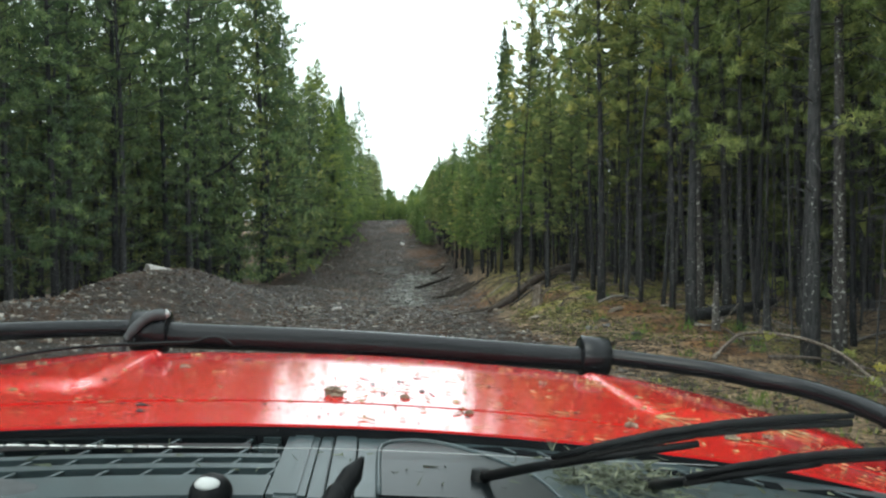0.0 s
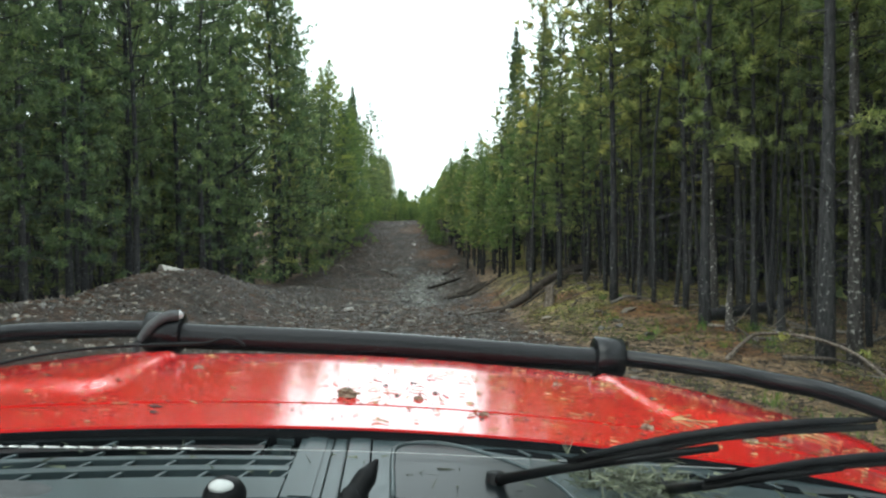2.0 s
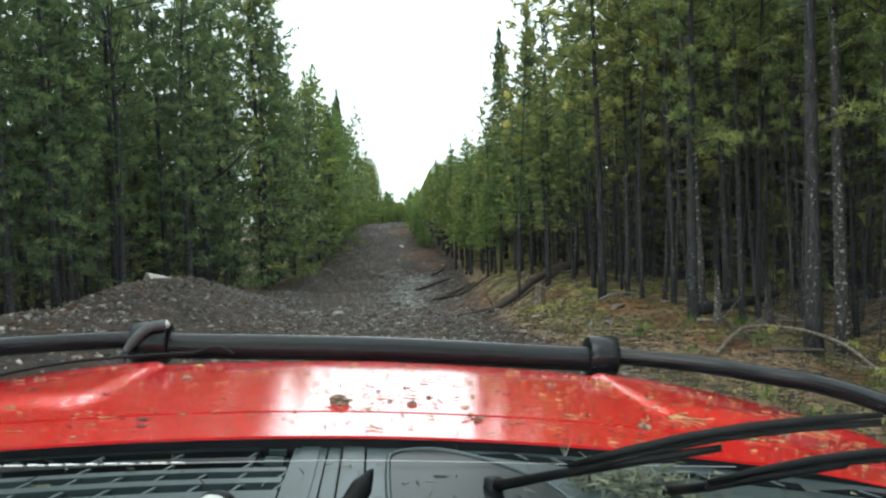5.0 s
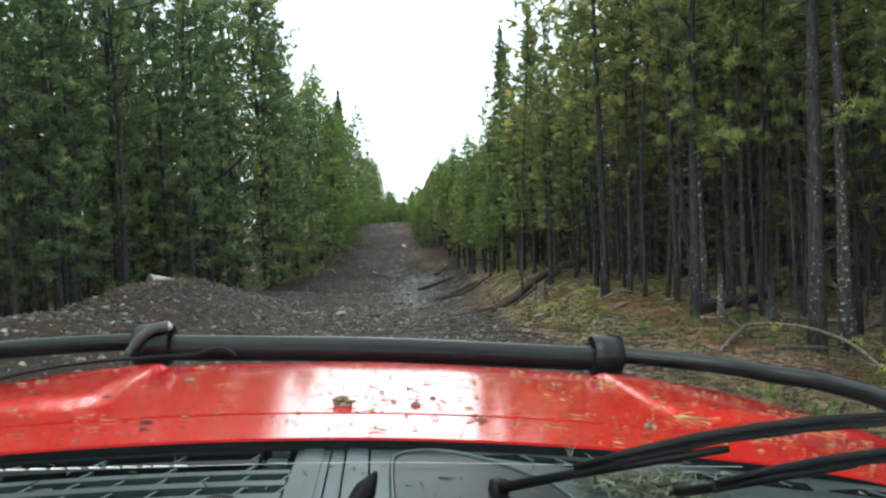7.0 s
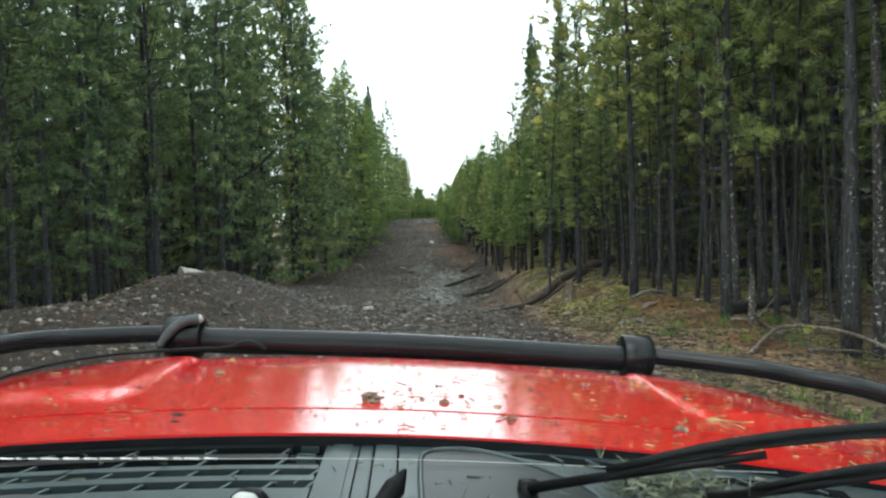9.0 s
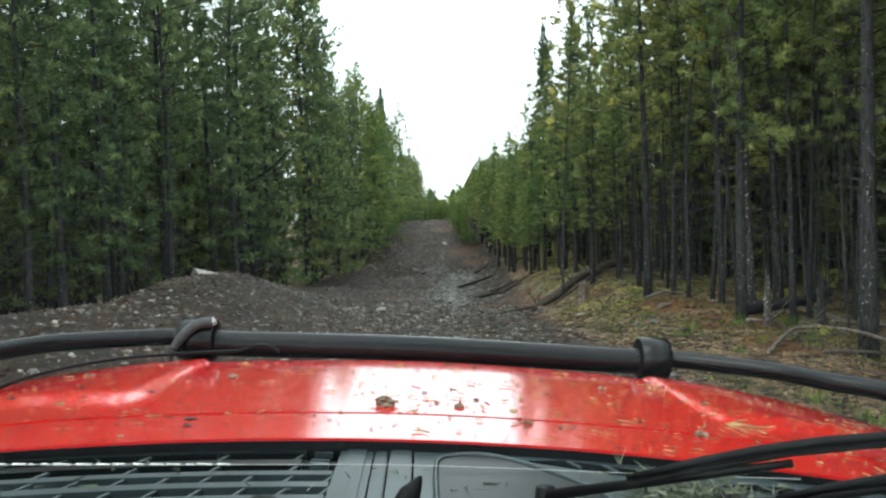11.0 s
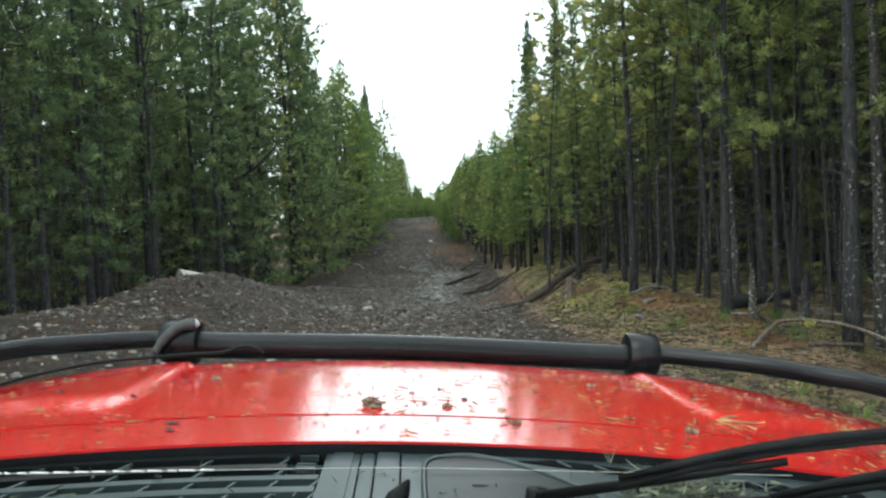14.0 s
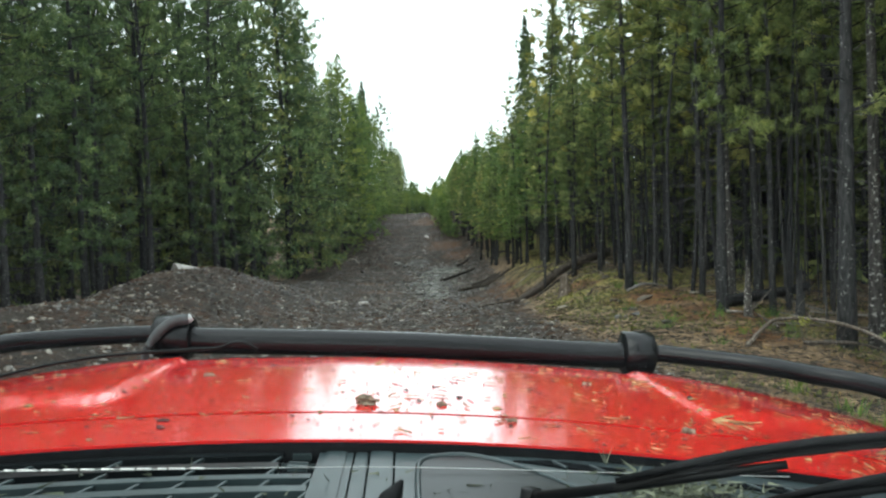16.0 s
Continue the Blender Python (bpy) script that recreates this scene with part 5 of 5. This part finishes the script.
def bull_bar(car):
    bar = new("bull_bar")
    bar.parent = car
    tagged(bar, "black powder-coated steel tube bar over the nose")
    v, f = tube(spline([(-0.585, 1.955, -0.318), (-0.48, 1.975, -0.3245), (-0.27, 1.99, -0.3235), (0.014, 1.995, -0.3225), (0.30, 1.985, -0.3255), (0.53, 1.975, -0.3285), (0.62, 1.955, -0.322)], 5), 0.0325, 20)
    mesh_object("cross_tube", v, f, BLACK_TUBE, bar, True)
    left = spline([(-0.56, 1.975, -0.313), (-0.635, 1.972, -0.314), (-0.785, 1.88, -0.315), (-0.871, 1.793, -0.316), (-0.96, 1.62, -0.328), (-1.00, 1.40, -0.36), (-1.01, 1.15, -0.42)], 5)
    right = spline([(0.57, 1.965, -0.315), (0.66, 1.945, -0.316), (0.837, 1.834, -0.315), (0.921, 1.724, -0.315), (1.001, 1.631, -0.316), (1.06, 1.45, -0.33), (1.08, 1.25, -0.38)], 5)
    for pts in (left, right):
        v, f = tube(pts, 0.0215, 16)
        mesh_object("wing_tube", v, f, BLACK_TUBE, bar, True)
    for s, cx, cz in ((-1, -0.547, -0.3155), (1, 0.592, -0.3185)):
        w, r = (0.045, 0.052) if s < 0 else (0.038, 0.053)
        v, f = tube([(cx - w, 1.965, cz), (cx - w + 0.004, 1.965, cz), (cx + w - 0.004, 1.965, cz), (cx + w, 1.965, cz)], [r - 0.005, r, r, r - 0.005], 24)
        mesh_object("clamp", v, f, BLACK_TUBE, bar, True, "black clamp ring")
        bm = bmesh.new()
        bmesh.ops.create_cube(bm, size=1)
        for q in bm.verts:
            top = q.co.z > 0
            q.co = Vector((cx + q.co.x * (0.062 if top else 0.05), (1.965 if top else 1.95) + q.co.y * 0.05, cz - 0.02 if top else -0.80))
        bmesh.ops.bevel(bm, geom=list(bm.edges), offset=0.006, segments=2, affect="EDGES")
        part("upright", bm, BLACK_TUBE, bar)
    # webbing strap round one clamp with a frayed pale end
    pts = spline([(-0.600, 1.905, -0.375), (-0.592, 1.900, -0.335), (-0.565, 1.905, -0.294), (-0.535, 1.915, -0.270), (-0.505, 1.925, -0.266)], 5)
    v, f = tube(pts, [0.009] * 8 + [0.012] * 8 + [0.013] * 5, 8)
    mesh_object("strap", v, f, WORN, bar, True, "grey webbing strap")
    v, f = tube([(-0.520, 1.92, -0.268), (-0.503, 1.924, -0.264), (-0.496, 1.926, -0.270)], [0.010, 0.011, 0.005], 8)
    mesh_object("strap_end", v, f, PALE_TRIM, bar, True, "frayed pale strap end")
    v, f = tube(spline([(-0.80, 1.38, -0.352), (-0.735, 1.525, -0.326), (-0.637, 1.675, -0.317), (-0.493, 1.785, -0.316), (-0.42, 1.84, -0.318), (-0.385, 1.87, -0.309), (-0.355, 1.868, -0.309), (-0.33, 1.865, -0.322)], 6), 0.0036, 8)
    mesh_object("aerial_cable", v, f, BLACK_PLASTIC, car, True, "thin black cable along the bonnet edge")


def wiper(car, pivot, knee, tip, start, end):
    """Arm, blade carrier and rubber, lying low on the glass."""
    thing = new("wiper")
    thing.parent = car
    tagged(thing, "black windscreen wiper at rest")
    v, f = tube(spline([pivot, knee, tip], 6), [0.0075 - 0.0003 * i for i in range(13)], 8)
    mesh_object("wiper_arm", v, f, BLACK_PLASTIC, thing, True)
    a, b = Vector(start), Vector(end)
    v, f = tube([a.lerp(b, t) + Vector((0, 0, 0.010 * math.sin(3.14 * t))) for t in (0, 0.2, 0.4, 0.6, 0.8, 1.0)], [0.003, 0.005, 0.0055, 0.0055, 0.005, 0.003], 6)
    mesh_object("blade_carrier", v, f, BLACK_PLASTIC, thing, True)
    v, f = tube([a.lerp(b, t) + Vector((0, 0.002, -0.008 + 0.010 * math.sin(3.14 * t))) for t in (0, 0.25, 0.5, 0.75, 1.0)], 0.004, 6)
    mesh_object("wiper_blade", v, f, RUBBER, thing, True)
    v, f = tube([Vector(pivot) + Vector((0, 0, -0.03)), Vector(pivot) + Vector((0, 0, 0.010))], [0.016, 0.013], 12)
    mesh_object("pivot", v, f, BLACK_PLASTIC, thing, True)


def cabin(car):
    """Windscreen, dashboard and an unseen shell added to shade them."""
    bm = bmesh.new()
    lo = [bm.verts.new((MID + r, 0.905 - 0.10 * r * r, -0.365)) for r in np.linspace(-0.78, 0.78, 15)]
    hi = [bm.verts.new((MID + r * 0.86, 0.19 - 0.08 * r * r, 0.28)) for r in np.linspace(-0.78, 0.78, 15)]
    for k in range(14):
        bm.faces.new((lo[k], lo[k + 1], hi[k + 1], hi[k]))
    glass = part("windscreen", bm, GLASS, car, "clear laminated windscreen", True)
    glass.visible_shadow = False
    board = box("dashboard", (MID - 0.76, 0.02, -0.50), (MID + 0.76, 0.835, -0.425), DASH, car, "grey soft-touch dashboard top", 0.02)
    # unseen panels added so that the windscreen mirrors a grey veil
    box("dash_tray", (MID - 0.70, 0.30, -0.4255), (MID - 0.28, 0.74, -0.405), VEIL_MAT, board, "unseen grey panel mirrored as haze in the windscreen", 0.008)
    box("dash_tray", (MID + 0.16, 0.34, -0.4255), (MID + 0.70, 0.78, -0.407), VEIL_MAT, board, "unseen grey panel mirrored as haze in the windscreen", 0.008)
    for s in (-1, 1):
        v, f = tube([(MID + s * 0.82, 0.86, -0.40), (MID + s * 0.75, 0.50, -0.06), (MID + s * 0.70, 0.16, 0.27)], 0.035, 10)
        mesh_object("windscreen_pillar", v, f, BLACK_PLASTIC, car, True)
        v, f = tube([(MID + s * 0.90, -1.25, -0.48), (MID + s * 0.74, -1.30, 0.27)], 0.05, 10)
        mesh_object("rear_pillar", v, f, RED, car, True)
    # roof and lining stay out of view; added to keep skylight off the dash
    box("roof", (MID - 0.74, -1.35, 0.28), (MID + 0.74, 0.20, 0.33), RED, car, "", 0.02)
    box("roof_lining", (MID - 0.70, -1.30, 0.265), (MID + 0.70, 0.17, 0.276), ROOF_LINING, car, "", 0.003)
    box("tailgate", (MID - 0.88, -1.40, -1.0), (MID + 0.88, -1.36, -0.40), RED, car)


def wheel(car, r, d):
    p = CAR @ Vector((MID + r, d, 0))
    c = CAR.inverted() @ Vector((p.x, p.y, gz(p.x, p.y) + 0.375))
    thing = new("wheel")
    thing.parent = car
    bm = bmesh.new()
    prof = [(0.22, -0.11), (0.33, -0.12), (0.365, -0.095), (0.38, 0.0), (0.365, 0.095), (0.33, 0.12), (0.22, 0.11)]
    rings = []
    for a in range(48):
        lug = 0.012 * (a % 2)
        rings.append([bm.verts.new((c.x + w, c.y + (q + (lug if 0 < k < 6 else 0)) * math.cos(a * math.pi / 24), c.z + (q + (lug if 0 < k < 6 else 0)) * math.sin(a * math.pi / 24))) for k, (q, w) in enumerate(prof)])
    for i in range(48):
        for k in range(6):
            bm.faces.new((rings[i][k], rings[i][k + 1], rings[(i + 1) % 48][k + 1], rings[(i + 1) % 48][k]))
    part("tyre", bm, RUBBER, thing)
    v, f = tube([(c.x - 0.09, c.y, c.z), (c.x - 0.085, c.y, c.z), (c.x + 0.085, c.y, c.z), (c.x + 0.09, c.y, c.z)], [0.20, 0.225, 0.225, 0.20], 24)
    mesh_object("rim", v, f, STEEL, thing, True)


def vehicle():
    """Car space: x right, y forward, z up, from the camera's mount."""
    car = new("off_road_vehicle")
    tagged(car, "red off-road vehicle with wet needle-strewn bonnet and black bull bar", "car")
    skin("bonnet", lambda r: shut_line(r) + 0.006, nose_edge, bonnet_height, 0.93, 140, 60, 0.012, RED, car, "glossy wet red bonnet with creased sides")
    skin("scuttle_panel", rear_edge, lambda r: shut_line(r) - 0.006, bonnet_height, 0.93, 110, 12, 0.012, RED, car)
    skin("gap_tray", lambda r: shut_line(r) - 0.0055, lambda r: shut_line(r) + 0.0055, lambda r, d: bonnet_height(r, d) - 0.0022, 0.92, 60, 1, 0.006, DARK_SLOT, car)
    for s in (-1, 1):
        bm = bmesh.new()
        rows = []
        for i in range(15):
            d = 0.55 + i * 0.068
            w = 0.955 - 0.05 * max(0, (d - 1.25) / 0.3) ** 2
            arch = 0.16 * math.exp(-((d - 1.25) / 0.33) ** 2)
            rows.append([bm.verts.new((MID + s * p * w, d, z)) for p, z in ((0.955, -0.374), (1.0, -0.42), (1.01, -0.58), (0.995, -0.90 + arch))])
        for a, b in zip(rows, rows[1:]):
            for k in range(3):
                bm.faces.new((a[k], a[k + 1], b[k + 1], b[k]))
        ext = bmesh.ops.extrude_face_region(bm, geom=list(bm.faces))
        for v in [g for g in ext["geom"] if isinstance(g, bmesh.types.BMVert)]:
            v.co.x -= s * 0.02
        bmesh.ops.recalc_face_normals(bm, faces=list(bm.faces))
        part("wing", bm, RED, car, "", True)
        box("headlight", (MID + s * 0.60 - 0.11, 1.62, -0.62), (MID + s * 0.60 + 0.11, 1.70, -0.43), LENS, car, "clear headlight")
        lo, hi = sorted((MID + s * 0.89, MID + s * 0.95))
        box("side_panel", (lo, -1.35, -1.02), (hi, 0.55, -0.48), RED, car)
    box("grille", (MID - 0.46, 1.70, -0.66), (MID + 0.46, 1.78, -0.42), BLACK_PLASTIC, car)
    box("bumper", (MID - 0.86, 1.74, -0.94), (MID + 0.86, 1.96, -0.72), BLACK_TUBE, car, "black steel bumper")
    cowl(car)
    bull_bar(car)
    dome("washer_jet", (-0.174, 0.905, -0.343), (0.026, 0.03, 0.024), BLACK_PLASTIC, car, "black washer jet with pale top")
    dome("jet_cap", (-0.176, 0.895, -0.328), (0.016, 0.016, 0.008), PALE_TRIM, car, "pale jet top")
    v, f = tube(spline([(-0.030, 0.865, -0.345), (-0.016, 0.885, -0.324), (-0.002, 0.90, -0.304), (0.006, 0.905, -0.290)], 4), [0.016] * 4 + [0.013] * 4 + [0.010, 0.008, 0.006, 0.004, 0.002], 12)
    mesh_object("washer_jet", v, f, BLACK_PLASTIC, car, True, "pointed black washer jet")
    # pale reflection in the glass, built as a low dome on the cowl
    dome("filler_cap", (-0.43, 0.895, -0.352), (0.085, 0.045, 0.014), WORN, car, "pale rounded dome imitating a reflection in the windscreen")
    wiper(car, (0.165, 0.985, -0.336), (0.225, 0.818, -0.262), (0.36, 0.750, -0.214), (0.214, 0.800, -0.250), (0.50, 0.705, -0.166))
    wiper(car, (0.40, 0.985, -0.338), (0.385, 0.820, -0.276), (0.52, 0.788, -0.240), (0.372, 0.806, -0.268), (0.66, 0.770, -0.214))
    cabin(car)
    box("chassis", (MID - 0.62, -1.35, -1.08), (MID + 0.62, 1.70, -0.86), BLACK_TUBE, car)
    box("bulkhead", (MID - 0.88, 0.84, -1.0), (MID + 0.88, 0.872, -0.455), BLACK_PLASTIC, car)
    for s in (-1, 1):
        for d in (1.25, -0.95):
            wheel(car, s * 0.78, d)
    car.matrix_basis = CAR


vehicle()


def on_bonnet(r, d, up):
    return np.array([MID + r, d, bonnet_height(r, d) + up])


def bonnet_debris():
    """Wet needles, flecks and bits that stick to the paint, too many to count."""
    rs = np.random.RandomState(6)
    bits = {"fallen_needles": [], "dark_specks": []}

    def curl(r, d, L, w, key):
        a, bend = rs.uniform(0, 6.28), rs.normal(0, 0.35)
        p, q = np.array([r, d]), []
        for _ in range(4):
            q.append(p.copy())
            p = p + np.array([math.cos(a), math.sin(a) ]) * L / 3
            a += bend
        for u, v in zip(q, q[1:]):
            n = np.array([-(v - u)[1], (v - u)[0]])
            n *= w / (np.linalg.norm(n) + 1e-9)
            c = [on_bonnet(*x, h) for x, h in ((u - n, 0.002), (u + n, 0.004), (v + n, 0.004), (v - n, 0.002))]
            bits[key] += [c[0], c[1], c[2], c[0], c[2], c[3]]

    def place():
        r = rs.uniform(-0.8, 0.8) if rs.rand() < 0.3 else 0.85 - 0.9 * rs.rand() ** 1.2
        return r, rs.uniform(rear_edge(r) + 0.02, nose_edge(r) - 0.16)

    for _ in range(200):
        curl(*place(), rs.uniform(0.008, 0.034), rs.uniform(0.0004, 0.0008), "fallen_needles")
    for _ in range(4):
        r, d = place()
        for _ in range(4):
            curl(abs(r) * 0.5 + 0.45 + rs.normal(0, 0.01), 1.2 + (d - 1.2) * 0.4 + rs.normal(0, 0.008), rs.uniform(0.04, 0.08), 0.0009, "fallen_needles")
    for _ in range(1150):
        r = rs.uniform(-0.85, 0.85)
        d = rs.uniform(rear_edge(r) + 0.01, nose_edge(r) - 0.10)
        key = "fallen_needles" if rs.rand() < 0.55 else "dark_specks"
        k = rs.uniform(0.0012, 0.0036) if rs.rand() < 0.93 else rs.uniform(0.004, 0.008)
        e = rs.uniform(0.6, 1.8)
        ring = [on_bonnet(r + k * e * math.cos(a) * rs.uniform(0.6, 1.2), d + k * math.sin(a) * rs.uniform(0.6, 1.2), 0.0015) for a in (0, 1.25, 2.5, 3.8, 5.0)]
        top = on_bonnet(r, d, 0.0015 + 0.4 * k)
        for i in range(5):
            bits[key] += [ring[i], ring[(i + 1) % 5], top]
    for r, d in ((0.045, 1.55), (0.12, 1.425), (0.125, 1.31), (0.165, 1.30), (0.06, 1.47), (-0.02, 1.56), (0.09, 1.60)):
        for _ in range(1):
            curl(r + rs.normal(0, 0.01), d + rs.normal(0, 0.006), rs.uniform(0.02, 0.05), 0.0014, "dark_specks")
    for key, material, label in (("fallen_needles", WET_NEEDLE, "yellow fallen needles and bits stuck on the wet bonnet"), ("dark_specks", DARK_BITS, "dark twig ends and bark flecks stuck on the wet bonnet")):
        v = np.array(bits[key])
        ob = new(key, fast_mesh(key, v, np.arange(len(v)).reshape(-1, 3), material))
        ob.matrix_basis = CAR
        tagged(ob, label, "litter", kind="stuff")


bonnet_debris()


def dead_leaf(r, d, s, seed):
    rs = np.random.RandomState(seed)
    bm = bmesh.new()
    bmesh.ops.create_icosphere(bm, subdivisions=3, radius=s)
    for q in bm.verts:
        q.co = Vector((q.co.x, q.co.y * 0.8, max(q.co.z, -0.3 * s) * 0.55)) * (0.5 + 0.9 * rs.rand())
    me = bpy.data.meshes.new("dead_leaf")
    bm.to_mesh(me)
    bm.free()
    me.materials.append(LEAF_BROWN)
    leaf = new("dead_leaf", me)
    leaf.matrix_basis = CAR @ Matrix.Translation(on_bonnet(r, d, s * 0.1))
    tagged(leaf, "crumpled brown leaf clump on the red bonnet", "leaf", "debris on the bonnet")


for i, (r, d, s) in enumerate(((-0.082, 1.40, 0.020), (0.358, 1.62, 0.010), (0.16, 1.30, 0.009), (0.05, 1.40, 0.009), (0.60, 1.22, 0.012), (0.44, 1.27, 0.011), (0.69, 1.27, 0.010), (-0.40, 1.60, 0.010))):
    dead_leaf(r, d, s, 40 + i)


def cowl_litter():
    """Needles and leaf scraps gathered in the corner of the cowl."""
    rs = np.random.RandomState(9)
    vs = []
    for k in range(900):
        if k < 820:
            c = np.array([0.36 + rs.normal(0, 0.045), 1.0 + rs.normal(0, 0.035), -0.340 + 0.018 * rs.rand() ** 2])
        else:
            c = np.array([rs.uniform(-0.6, 0.75), rs.uniform(0.95, 1.10), -0.339])
            c[1] -= 0.30 * c[0] ** 2 * 0.6
        L = rs.uniform(0.006, 0.03)
        d = rs.normal(0, 1, 3) * np.array([1, 1, 0.3])
        d *= L / np.linalg.norm(d)
        w = np.cross(d, rs.normal(0, 1, 3))
        w *= rs.uniform(0.0008, 0.003) / np.linalg.norm(w)
        d[2] = abs(d[2])
        vs += [c - w, c + w, c + d]
    for a in (-0.5, -0.15, 0.1, 0.45):
        c = np.array([0.292, 1.118, -0.335])
        d = np.array([0.03 * a, 0.01, 0.03])
        w = np.array([0.0012, 0, 0])
        vs += [c - w, c + w, c + d]
    v = np.array(vs)
    ob = new("leaf_litter", fast_mesh("leaf_litter", v, np.arange(len(v)).reshape(-1, 3), GREY_LITTER))
    ob.matrix_basis = CAR
    tagged(ob, "grey-green needles and leaf scraps gathered on the cowl", "litter", kind="stuff")


cowl_litter()
